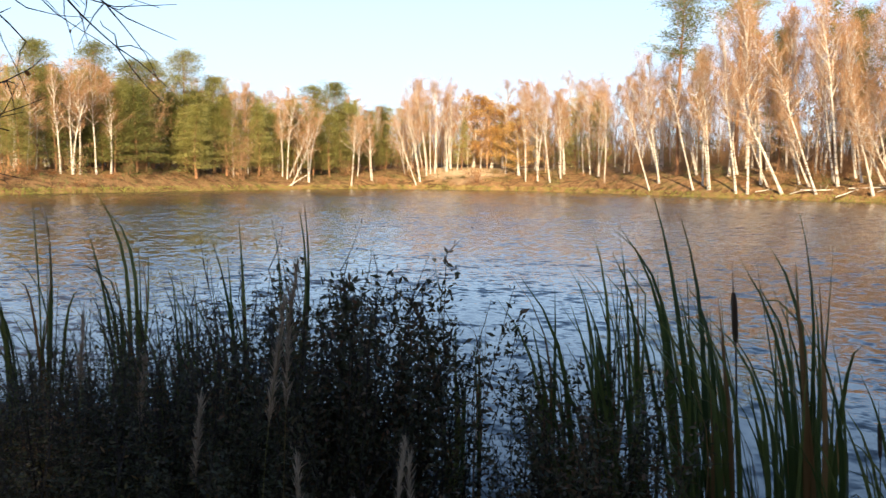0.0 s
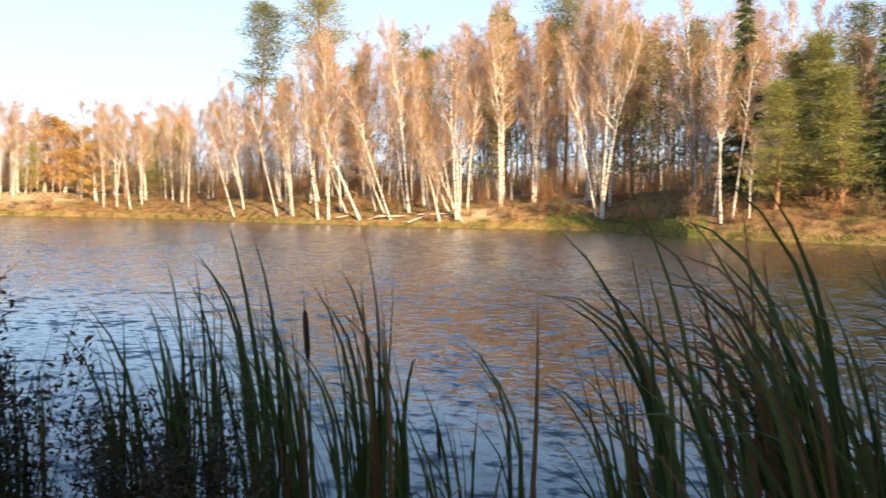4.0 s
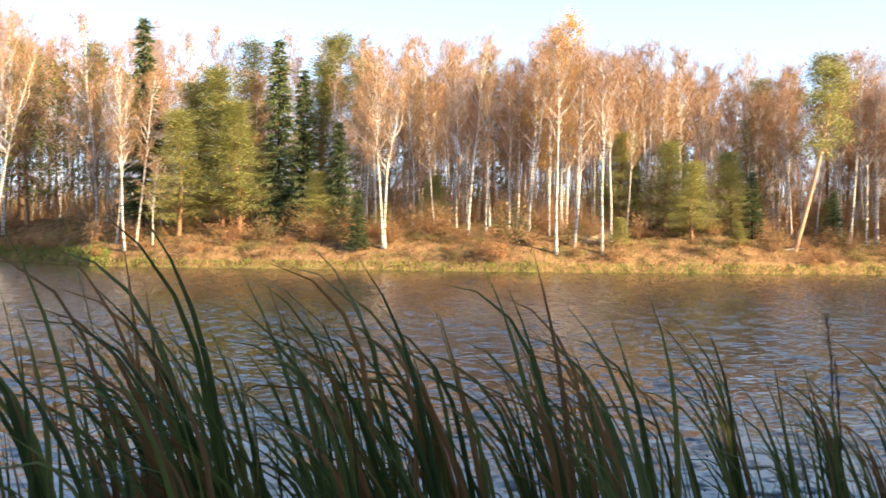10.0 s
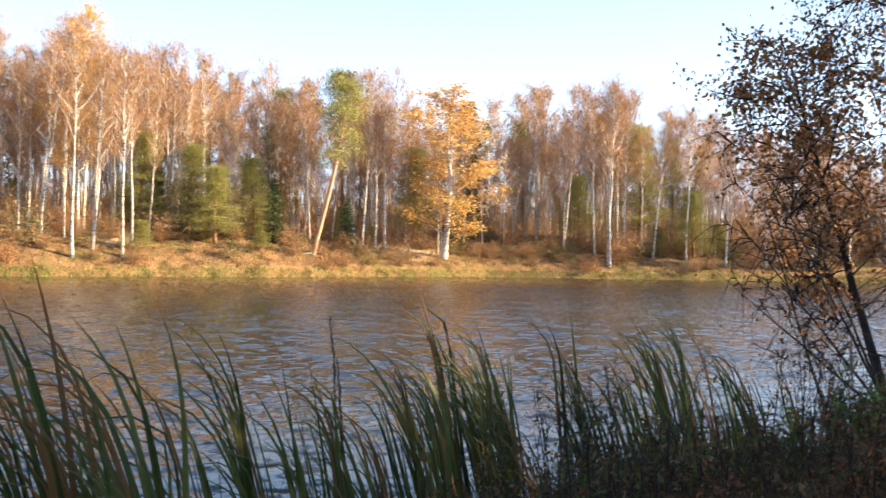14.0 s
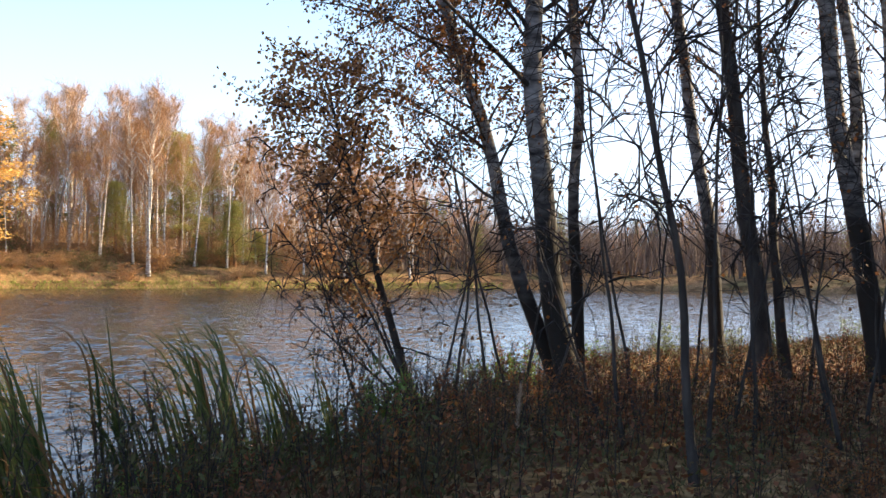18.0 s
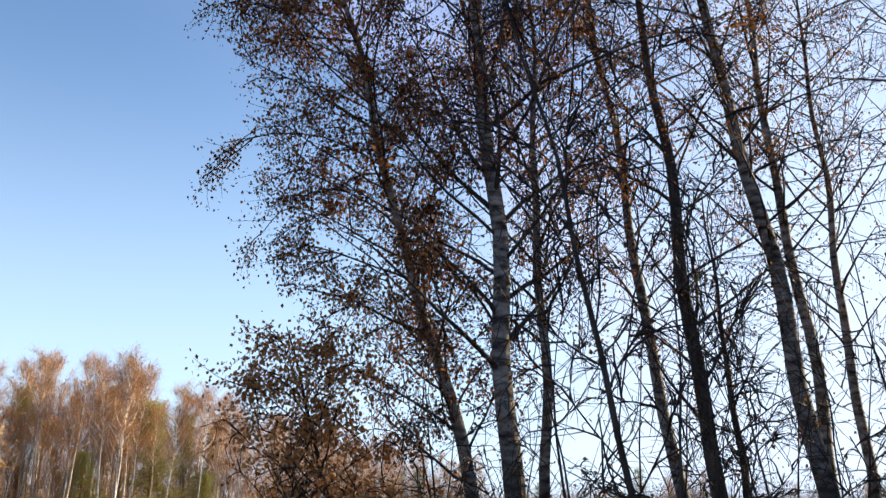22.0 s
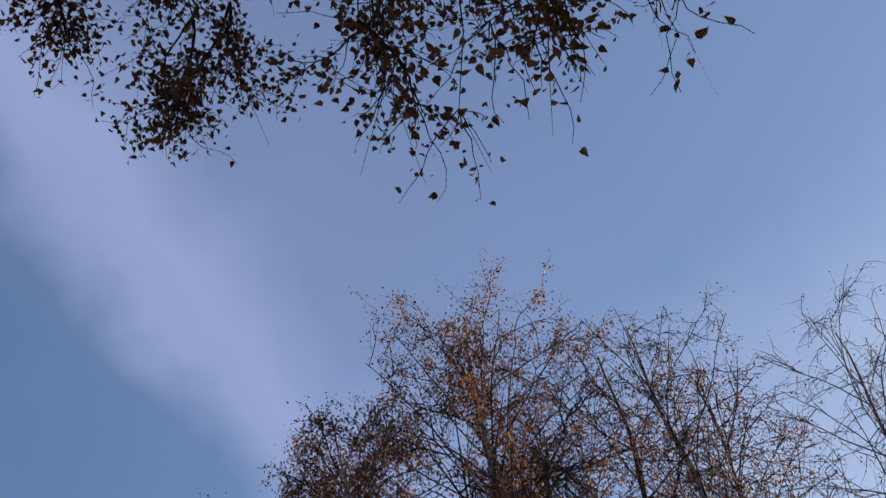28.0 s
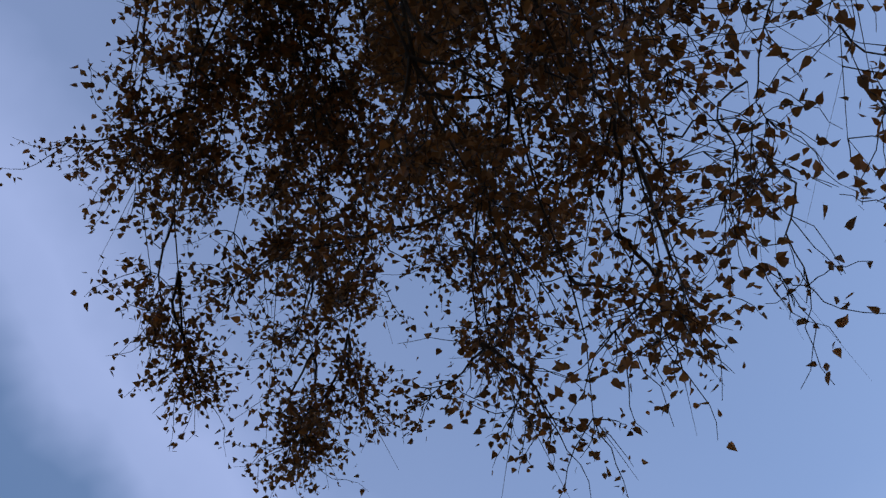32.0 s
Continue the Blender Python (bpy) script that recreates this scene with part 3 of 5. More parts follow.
def pine_parts(seed, height, radius, first, spread, mat, bark, tufts=46, dense=70, needle=0.09, cone=False):
    """Scots pine: bare orange trunk, crooked limbs, needle clumps in flat uneven tiers."""
    rng = np.random.default_rng(seed)
    trunk, wood, leaf = Soup(), Soup(), Soup()
    q = np.linspace(0, 1, 12)
    pts = np.stack([0.15 * np.sin(q * 5 + seed), 0.15 * np.cos(q * 4 + seed), q * height * 0.97], -1)
    trunk.tube(pts, radius * (1 - 0.85 * q), 8)
    for i in range(tufts):
        f = first + (1 - first) * (i + rng.uniform(0, 0.8)) / tufts
        z = f * height
        a = i * 2.4 + rng.uniform(0, 0.9)
        u = (f - first) / (1 - first)
        length = spread * height * (0.35 + 0.9 * math.sin(math.pi * (0.22 + 0.72 * u))) * rng.uniform(0.55, 1.1)
        if cone:
            length = spread * height * (1.3 - 1.15 * u) * rng.uniform(0.5, 1.1)
        elif u > 0.8:
            length *= 1 - 2.2 * (u - 0.8)
        start = np.array([np.interp(f, q, pts[:, 0]), np.interp(f, q, pts[:, 1]), z * 0.97])
        b = limb(rng, start, (math.cos(a), math.sin(a), rng.uniform(-0.25, 0.3) + u * 0.9 if cone else rng.uniform(0.0, 0.5) + u * 0.8), length, 5, 0.3, 0.2)
        wood.tube(b, np.linspace(0.05, 0.012, len(b)), 3)
        for m in range(2, len(b)):
            c = b[m] + rng.normal(size=3) * 0.15
            w = int(dense * (0.35 + 0.3 * (m - 1)) / 2)
            p = c + rng.normal(size=(w, 3)) * np.array([0.42, 0.42, 0.20]) * (height / 20) * 1.15
            way = (p - c) * 0.8 + rng.normal(size=(w, 3)) * 0.12
            way[:, 2] += 0.12
            way *= (0.34 * height / 20 / (np.linalg.norm(way, axis=1) + 1e-6))[:, None]
            leaf.slivers(p, way, np.full(w, needle), rng)
    return [("trunk", trunk.build("trunk", bark, True)), ("crown", wood.build("crown", bark, True)), ("foliage", leaf.build("foliage", mat))]


def spruce_parts(seed, height, radius, spread, mat, tiers=34):
    """Spruce: a narrow cone of drooping boughs with ragged tips."""
    rng = np.random.default_rng(seed)
    trunk, wood, leaf = Soup(), Soup(), Soup()
    q = np.linspace(0, 1, 10)
    trunk.tube(np.stack([0 * q, 0 * q, q * height], -1), radius * (1 - 0.95 * q), 7)
    for i in range(tiers):
        u = (i + 0.3) / tiers
        z = height * (0.06 + 0.93 * u)
        reach = spread * height * (1 - u) ** 0.8 + 0.15
        for k in range(7):
            a = k * 0.9 + i * 1.3 + rng.uniform(0, 0.5)
            length = reach * rng.uniform(0.6, 1.1)
            z = height * (0.06 + 0.93 * min(0.99, max(0, u + rng.uniform(-0.9, 0.9) / tiers)))
            b = limb(rng, (0, 0, z), (math.cos(a), math.sin(a), 0.05 - 0.35 * (1 - u)), length, 4, 0.15, 0.08)
            wood.tube(b, np.linspace(0.03, 0.008, len(b)), 3)
            w = 8 + int(20 * length)
            t = rng.uniform(0.1, 1.0, w)
            p = np.stack([np.interp(t * 4, np.arange(5), b[:, j]) for j in range(3)], -1)
            way = np.stack([math.cos(a) + rng.normal(size=w) * 0.7, math.sin(a) + rng.normal(size=w) * 0.7, -0.5 + rng.normal(size=w) * 0.5], -1) * 0.42
            leaf.slivers(p, way, np.full(w, 0.14), rng)
    return [("trunk", trunk.build("trunk", dark_bark, True)), ("crown", wood.build("crown", dark_bark, True)), ("foliage", leaf.build("foliage", mat))]


def shrub_parts(seed, height, spread, mat, stems=16, leaves=900, leaf_size=0.12, stem_mat=None, twig=0.02):
    rng = np.random.default_rng(seed)
    wood, leaf = Soup(), Soup()
    for i in range(stems):
        a, t = rng.uniform(0, 6.28), rng.uniform(0.1, 0.9)
        b = limb(rng, (rng.normal() * 0.1 * spread, rng.normal() * 0.1 * spread, 0), (math.cos(a) * t * spread / height * 1.6, math.sin(a) * t * spread / height * 1.6, 1), height * rng.uniform(0.6, 1.0), 6, 0.15, 0.12)
        wood.tube(b, np.linspace(twig, twig * 0.3, len(b)), 3)
        for m in range(1, len(b)):
            w = int(leaves / stems / 6)
            p = b[m] + rng.normal(size=(w, 3)) * 0.10 * height
            leaf.leaves(p, leaf_size * rng.uniform(0.6, 1.2, w), rng, 0.2)
            way = rng.normal(size=(3, 3)) * 0.15 * height + np.array([0, 0, 0.1 * height])
            wood.slivers(np.repeat(b[m:m + 1], 3, 0), way, np.full(3, twig * 0.7), rng)
    return [("stem_tangle", wood.build("stem_tangle", stem_mat or twig_far, True)), ("foliage", leaf.build("foliage", mat))]


def prototype(name, label, category, group, parts, height):
    return dict(name=name, label=label, category=category, group=group, parts=parts, height=height)


def plant(kind, az, d, height, lean=0.0, turn=None, rng=random, label=None, wide=1.0):
    """A tree of that prototype at a bearing and distance; lean: metres by which its top stands off clockwise."""
    ob = empty(kind["name"], label or kind["label"], kind["category"], kind["group"])
    for pname, mesh in kind["parts"]:
        part(pname, mesh, ob, kind="" if pname == "trunk" else "stuff")
    s = height / kind["height"]
    axis = Vector((math.sin(radians(az)), math.cos(radians(az)), 0))
    tilt = Matrix.Rotation(math.atan2(lean, height), 4, axis)
    spin = Matrix.Rotation(rng.uniform(0, 6.283) if turn is None else turn, 4, "Z")
    w = s ** 0.6 * wide
    ob.matrix_world = Matrix.Translation(stand(az, d)) @ tilt @ spin @ Matrix.Diagonal((w, w, s, 1))
    return ob


bare = [prototype("birch_tree", "white-trunked birch with bare pinkish autumn twigs on the bank", "birch tree", "birches on the far bank", birch_parts(10 + i, 20, 0.15, 0.34 + 0.07 * (i % 3), 0.19, 1700, 250, leaf_tan, 0.10, forked=i % 2, twig=0.022), 20) for i in range(5)]
brown = [prototype("birch_tree", "white-trunked birch with thin rust-brown autumn foliage", "birch tree", "birches on the far bank", birch_parts(20 + i, 20, 0.14, 0.38 + 0.06 * i, 0.17, 1800, 1300, (leaf_tan, leaf_tan, leaf_rust)[i], 0.11, twig=0.022), 20) for i in range(3)]
gold = [prototype("birch_tree", "birch with glowing golden-yellow autumn foliage", "birch tree", "golden trees", birch_parts(30 + i, 20, 0.17, 0.24 - 0.16 * i, 0.14 + 0.03 * i, 1200, 7500 + 1500 * i, leaf_gold, 0.15 + 0.03 * i), 20) for i in range(2)]
pines = [prototype("pine_tree", "tall Scots pine with a bare trunk and dark green crown", "pine tree", "pines on the far bank", pine_parts(40 + i, 20, 0.24, 0.55 + 0.07 * i, 0.17, needle_pine, pine_bark, 50, 90, 0.07), 20) for i in range(2)]
young_pines = [prototype("pine_tree", "bushy young pine with yellowish green needles down low", "pine tree", "pines on the far bank", pine_parts(50 + i, 14, 0.16, 0.12, 0.14, needle_young, pine_bark, 96, 74, 0.05, True), 14) for i in range(2)]
mid_pines = [prototype("pine_tree", "pine with a deep green crown in the wood", "pine tree", "pines on the far bank", pine_parts(56 + i, 18, 0.17, 0.12, 0.14, needle_pine, pine_bark, 88, 64, 0.06, True), 18) for i in range(2)]
leaning_pine = prototype("pine_tree", "pine leaning over the water with a bare orange trunk", "pine tree", "pines on the far bank", pine_parts(58, 17, 0.24, 0.5, 0.12, needle_young, pine_bark_pale, 40, 60), 17)
spruces = [prototype("spruce_tree", "narrow dark green spruce with drooping boughs", "spruce tree", "spruces on the far bank", spruce_parts(60 + i, 18, 0.18, 0.12, needle_spruce), 18) for i in range(2)]
shrubs = [prototype("shrub", "leafless brown shrub at the waterside", "shrub", "shrubs on the far bank", shrub_parts(70 + i, 3, 1.8, (brush_brown, bush_green, leaf_rust)[i], 14, 520, 0.15), 3) for i in range(3)]

fillers = [prototype("birch_tree", "slim brown woodland tree deep in the wood", "birch tree", "trees deep in the far wood", birch_parts(34 + i, 18, 0.115, 0.12, 0.20, 1700, 800, (brush_brown, leaf_tan, leaf_rust, leaf_tan)[i], 0.13, bark=(pine_bark_pale, birch_bark, birch_bark, birch_bark)[i], twig=0.035), 18) for i in range(4)]
deep_pines = [prototype("pine_tree", "pine deep in the wood", "pine tree", "trees deep in the far wood", pine_parts(36 + i, 18, 0.16, 0.10, 0.14, (needle_pine, needle_young)[i], pine_bark, 54, 22, 0.17, True), 18) for i in range(2)]
thickets = [prototype("thicket", "dense leafless grey-brown thicket at the water", "shrub", "thickets on the far bank", shrub_parts(75 + i, 8, 4.5, (brush_brown, leaf_tan)[i], 26, 1300, 0.17, twig_far, 0.04), 8) for i in range(2)]

def tree_matrix(kind, az, d, height, lean, turn, wide=1.0):
    s = height / kind["height"]
    axis = Vector((math.sin(radians(az)), math.cos(radians(az)), 0))
    w = s ** 0.6 * wide
    return Matrix.Translation(stand(az, d)) @ Matrix.Rotation(math.atan2(lean, height), 4, axis) @ Matrix.Rotation(turn, 4, "Z") @ Matrix.Diagonal((w, w, s, 1))


grey_thickets = [prototype("thicket", "dense leafless grey thicket", "shrub", "thickets on the far bank", shrub_parts(78 + i, 8, 4.5, brush_backlit, 26, 1500, 0.2, brush_backlit, 0.05), 8) for i in range(2)]


class Woodland:
    """Trees too deep in the wood to tell apart, joined into one mesh."""

    def __init__(self):
        self.soup, self.mats, self.cache = Soup(), [], {}

    def pieces(self, mesh):
        if mesh.name not in self.cache:
            co = np.empty(len(mesh.vertices) * 3)
            mesh.vertices.foreach_get("co", co)
            tri = np.empty(len(mesh.polygons) * 3, int)
            mesh.loops.foreach_get("vertex_index", tri)
            idx = np.empty(len(mesh.polygons), int)
            mesh.polygons.foreach_get("material_index", idx)
            co, tri = co.reshape(-1, 3), tri.reshape(-1, 3)
            out = []
            for k, m in enumerate(mesh.materials):
                if m not in self.mats:
                    self.mats.append(m)
                used, inv = np.unique(tri[idx == k], return_inverse=True)
                if len(used):
                    out.append((self.mats.index(m), co[used], inv.reshape(-1, 3)))
            self.cache[mesh.name] = out
        return self.cache[mesh.name]

    def add(self, kind, matrix):
        m = np.array(matrix)
        for _, mesh in kind["parts"]:
            for slot, co, tri in self.pieces(mesh):
                self.soup.slot = slot
                self.soup.add(co @ m[:3, :3].T + m[:3, 3], tri)

    def build(self, label, name="woodland"):
        return tagged(new(name, self.soup.build(name, self.mats)), label, name, kind="stuff")


# ---- far woods: bearing, distance, height, lean ----
BIRCH_LEFT = [
    (31.4, 115.2, 11.8, -0.9), (32.0, 115.5, 11.4, -0.6), (32.4, 115.9, 12.5, -0.4), (34.0, 119.9, 11.4, -0.2), (29.1, 114.0, 10.0, -0.5), (29.8, 115.4, 9.6, 0.7),
    (33.2, 118.1, 12.4, -0.0), (42.2, 166.3, 12.5, 1.4), (43.8, 141.9, 9.2, 3.7), (44.7, 146.0, 11.9, -0.0), (47.2, 150.3, 10.6, 0.4), (48.4, 156.0, 11.0, -0.5),
    (43.5, 145.8, 12.2, -0.0), (40.5, 137.9, 11.6, -0.3)]
BIRCH_POINT = [
    (50.9, 157.1, 11.9, -4.1), (51.2, 158.6, 14.4, -2.9), (51.5, 161.2, 15.1, -1.2), (52.0, 162.5, 15.4, 0.2), (52.7, 164.0, 14.8, 0.7), (51.7, 162.5, 14.6, -0.6)]
BIRCH_HEDGE = [
    (57.2, 156.3, 14.3, -0.7), (57.9, 155.5, 15.3, -1.2), (58.6, 153.7, 15.3, -1.4), (59.2, 155.6, 13.9, -0.7), (60.3, 169.9, 16.1, -1.0), (60.9, 156.3, 14.6, -0.8),
    (61.7, 146.5, 13.0, 0.1)]
BIRCH_BANK_A = [
    (64.2, 136.4, 13.9, -3.8), (64.7, 137.3, 17.3, -2.2), (66.6, 130.5, 15.6, -3.7), (67.5, 128.4, 16.8, -1.6), (68.8, 125.8, 20.7, -2.4), (69.5, 125.0, 22.5, -0.8),
    (71.2, 123.3, 16.6, -6.5), (73.0, 121.9, 18.6, -5.8), (72.7, 124.8, 10.1, -4.0), (74.2, 123.7, 23.6, -2.8), (75.3, 125.2, 17.8, -2.4), (75.8, 119.1, 13.1, -2.3),
    (77.2, 117.8, 9.7, -4.4), (76.8, 119.0, 20.9, -1.5), (77.7, 137.4, 21.7, 0.6), (78.7, 137.1, 20.8, -1.2), (79.5, 124.4, 23.1, -1.2), (80.0, 135.0, 21.4, 0.3),
    (81.2, 126.0, 22.0, -0.3)]
BIRCH_BANK_B = [
    (84.9, 117.2, 21.7, -4.3), (85.1, 117.1, 25.2, 0.5), (85.6, 120.7, 23.8, 1.3), (87.9, 139.1, 23.9, 0.5), (89.3, 119.2, 18.0, 0.2), (91.8, 95.9, 19.4, -0.9),
    (92.4, 96.2, 16.5, 0.2), (93.2, 95.3, 8.9, 0.2), (106.0, 88.0, 17.8, -0.8), (108.6, 116.3, 21.7, -1.3), (109.7, 115.9, 21.0, -1.1), (111.0, 89.8, 18.9, -0.0),
    (111.5, 112.3, 17.2, 0.2), (112.6, 97.2, 17.9, 0.5), (113.3, 97.1, 15.7, 0.4), (114.5, 90.1, 18.0, -0.0)]
BIRCH_BANK_C = [
    (115.0, 114.6, 19.7, 0.2), (115.5, 107.2, 15.8, 0.0), (116.1, 85.1, 19.2, 0.1), (117.1, 86.7, 17.6, 0.7), (118.2, 100.3, 17.3, 0.1), (118.6, 85.8, 17.7, 0.8),
    (121.1, 94.8, 17.3, -0.1), (121.5, 104.8, 16.4, -0.0), (122.8, 96.0, 17.7, 0.5)]
BIRCH_BANK_D = [
    (121.2, 94.4, 17.6, -0.7), (121.5, 98.2, 15.6, -0.6), (124.5, 105.6, 14.6, -0.2), (126.2, 108.4, 18.3, -0.0), (127.8, 102.8, 15.4, 0.2), (128.5, 98.6, 16.4, 0.2),
    (131.9, 95.9, 17.5, -0.5), (132.6, 96.3, 14.3, -0.5), (133.1, 96.8, 15.5, -0.4), (134.0, 112.1, 18.5, -0.3), (140.5, 117.0, 16.6, -0.6), (141.9, 112.3, 17.0, 0.2),
    (146.0, 100.9, 17.7, 0.0), (146.7, 115.9, 15.9, -0.1), (145.3, 118.8, 17.4, -0.1)]
BIRCH_BANK_E = [
    (141.8, 107.6, 17.3, -0.2), (143.5, 105.1, 17.1, -0.2), (145.2, 103.3, 16.2, -0.1), (146.0, 100.4, 18.2, -0.2), (146.8, 106.5, 16.8, -0.2), (148.5, 104.6, 15.2, -0.0),
    (150.3, 105.3, 14.6, -0.0), (152.4, 104.4, 13.4, 0.0), (154.6, 105.7, 13.1, 0.3), (156.9, 106.1, 12.3, 0.1), (158.8, 108.3, 11.1, 0.1), (160.6, 108.4, 10.7, -0.4)]
rnd = random.Random(7)
for rows, kinds in ((BIRCH_LEFT, bare + brown), (BIRCH_POINT, bare[:2] + brown[:1]), (BIRCH_HEDGE, bare + brown[:1]), (BIRCH_BANK_A, bare), (BIRCH_BANK_B, bare + brown[:2]), (BIRCH_BANK_C, brown + bare[:1]), (BIRCH_BANK_D, brown + bare[:2]), (BIRCH_BANK_E, brown + bare[:1])):
    for i, (az, d, h, lean) in enumerate(rows):
        h -= float(np.interp(az, (60, 75, 85, 95, 125, 140, 155), (0.5, 0.0, 0.5, 1.1, 1.1, 0.6, 0.2)))
        plant(kinds[i % len(kinds)], az, d, h, lean, rng=rnd)
        plant(kinds[(i + 1) % len(kinds)], az + rnd.uniform(-0.9, 0.9), d + rnd.uniform(2, 10), h * rnd.uniform(0.75, 1.0), lean * 0.6 + rnd.uniform(-0.8, 0.5), rng=rnd)
        plant(kinds[(i + 2) % len(kinds)], az + rnd.uniform(-1.6, 1.6), d + rnd.uniform(6, 20), h * rnd.uniform(0.85, 1.05), rnd.uniform(-0.8, 0.5), rng=rnd)

for az, d, h, k in ((37.9, 135, 15.5, 0), (36.2, 131, 13.5, 1), (35.1, 128, 13, 0), (46.2, 160, 14, 1), (45.0, 162, 13.5, 0), (30.2, 118, 14, 1), (65.7, 140, 27, 0), (68.8, 138, 29.5, 1), (83.0, 132, 29, 0), (130.6, 104, 17, 1), (103.6, 112, 20, 1), (39.5, 140, 13, 1), (33.2, 130, 15, 0)):
    plant(pines[k], az, d, h, rng=rnd)
for az, d, h, k in ((96.9, 97, 15.5, 0), (94.6, 96, 12.0, 1), (95.6, 100, 14.0, 0), (38.5, 130, 9.5, 0), (123.6, 90, 7.0, 1), (122.2, 92, 8.2, 0), (125.6, 93, 7.5, 1), (147.6, 112, 13.5, 0), (109.0, 94, 5.0, 1), (97.8, 95, 12.5, 1), (102.4, 92, 6.0, 0), (119.6, 93, 9.0, 0), (144.2, 108, 7.5, 1), (150.6, 106, 7.0, 0), (134.8, 103, 10.0, 1)):
    plant(young_pines[k], az, d, h, rng=rnd, wide=1.7)
for az, d, h, k in ((92.7, 103, 21.0, 0), (100.1, 96, 18.0, 1), (101.5, 99, 15.0, 0), (104.6, 88, 5.5, 1), (103.5, 92, 10.5, 0), (138.0, 118, 16.0, 1), (126.8, 92, 6.0, 0), (120.4, 96, 6.5, 1), (131.0, 94, 5.0, 0)):
    plant(spruces[k], az, d, h, rng=rnd)
for az, d, h, k in ((116.2, 91, 19.0, 0), (115.5, 94, 18.0, 0), (136.6, 97, 16.0, 1), (142.8, 110, 10.0, 0), (55.2, 172, 12.0, 1), (54.2, 174, 12.0, 1), (55.9, 170, 10.5, 1), (56.8, 160, 9.0, 1)):
    plant(gold[k], az, d, h, rng=rnd, wide=2.2 if k else 1.1)

for az, d, h in ((35.5, 128, 11.5), (40.9, 137, 7.6), (34.6, 131, 8.0)):
    plant(thickets[0], az, d, h, rng=rnd, wide=0.8)
for i in range(50):
    az = 28.5 + 21 * (i + rnd.random()) / 50
    d = float(far_shore(az)) + rnd.uniform(6, 24)
    plant(rnd.choice(mid_pines + mid_pines + young_pines[:1]), az, d, d * math.tan(radians(float(np.interp(az, (28, 38, 50), (5.4, 4.8, 3.6))))) * rnd.uniform(0.70, 1.02), rng=rnd, wide=1.4)
for az, d, h, k in ((86.8, 130, 21, 0), (90.2, 118, 20, 1), (98.6, 108, 19, 0), (99.2, 104, 12, 1), (102.6, 100, 16, 0), (105.0, 108, 17, 1), (108.0, 112, 16, 0), (71.0, 142, 19, 1), (75.0, 146, 22, 0), (82.0, 144, 24, 1), (127.2, 108, 15, 0), (141.0, 118, 14, 1), (149.4, 116, 12.5, 0)):
    plant(mid_pines[k], az, d, h, rng=rnd, wide=1.2)
plant(leaning_pine, 129.1, 91, 16.5, 3.4, rng=rnd)

# slim birches between the large ones
for i in range(54):
    az = 103 + 58 * (i + rnd.random()) / 54
    d = float(far_shore(az)) + rnd.uniform(4, 17)
    plant(rnd.choice(brown + bare[:2]), az, d, d * math.tan(radians(float(np.interp(az, (104, 116, 124, 140, 150, 161), (9.0, 9.4, 8.2, 7.0, 6.4, 4.6))))) * rnd.uniform(0.75, 1.0), rnd.uniform(-0.5, 0.4), rng=rnd, wide=0.8)

# rows behind, joined
for az0, az1, count, pool, label in ((22, 62, 180, fillers + deep_pines + deep_pines, "mixed pine and birch wood behind the far shore"), (62, 105, 105, fillers + fillers + deep_pines[:1], "brown autumn birch wood behind the far bank"), (105, 166, 185, fillers + fillers + deep_pines[:1], "autumn birch wood with some conifers behind the far bank")):
    wood = Woodland()
    for i in range(count):
        az = az0 + (az1 - az0) * (i + rnd.random()) / count
        s = float(far_shore(az))
        back = rnd.uniform(9, 52)
        top = float(np.interp(az, (22, 40, 50, 57, 64, 70, 79, 90, 104, 116, 124, 140, 150, 156, 161, 166, 194), (5.8, 4.6, 3.8, 3.8, 5.6, 8.6, 11.0, 11.2, 10.6, 10.6, 9.0, 7.8, 7.2, 6.4, 5.4, 4.2, 3.9)))
        h = ((s + back) * math.tan(radians(top)) + EYE - float(ground_height(az, s + back))) * rnd.uniform(0.74, 1.06)
        kind = rnd.choice(pool)
        wood.add(kind, tree_matrix(kind, az, s + back, h, rnd.uniform(-0.6, 0.6), rnd.uniform(0, 6.28)))
    wood.build(label)
wood = Woodland()
for i in range(90):
    az = 157 + 40 * (i + rnd.random()) / 90
    far = float(far_shore(az)) + rnd.uniform(3, 40)
    kind = rnd.choice(grey_thickets + grey_thickets + grey_thickets + fillers[:1] + deep_pines[:1])
    wood.add(kind, tree_matrix(kind, az, far, far * math.tan(radians(3.9)) * rnd.uniform(0.55, 1.0), 0, rnd.uniform(0, 6.28)))
wood.build("low grey-brown thickets on the distant shore")
for i in range(44):
    az = 24 + 134 * (i + rnd.random()) / 44
    plant(rnd.choice(thickets), az, float(far_shore(az)) + rnd.uniform(10, 30), rnd.uniform(3, 6.0), rng=rnd)
for i in range(170):
    az = 24 + 142 * (i + rnd.random()) / 170
    plant(rnd.choice(shrubs), az, float(far_shore(az)) + rnd.uniform(0.8, 12), rnd.choice((rnd.uniform(0.6, 1.4), rnd.uniform(1.2, 3.2))), rng=rnd, wide=1.4)


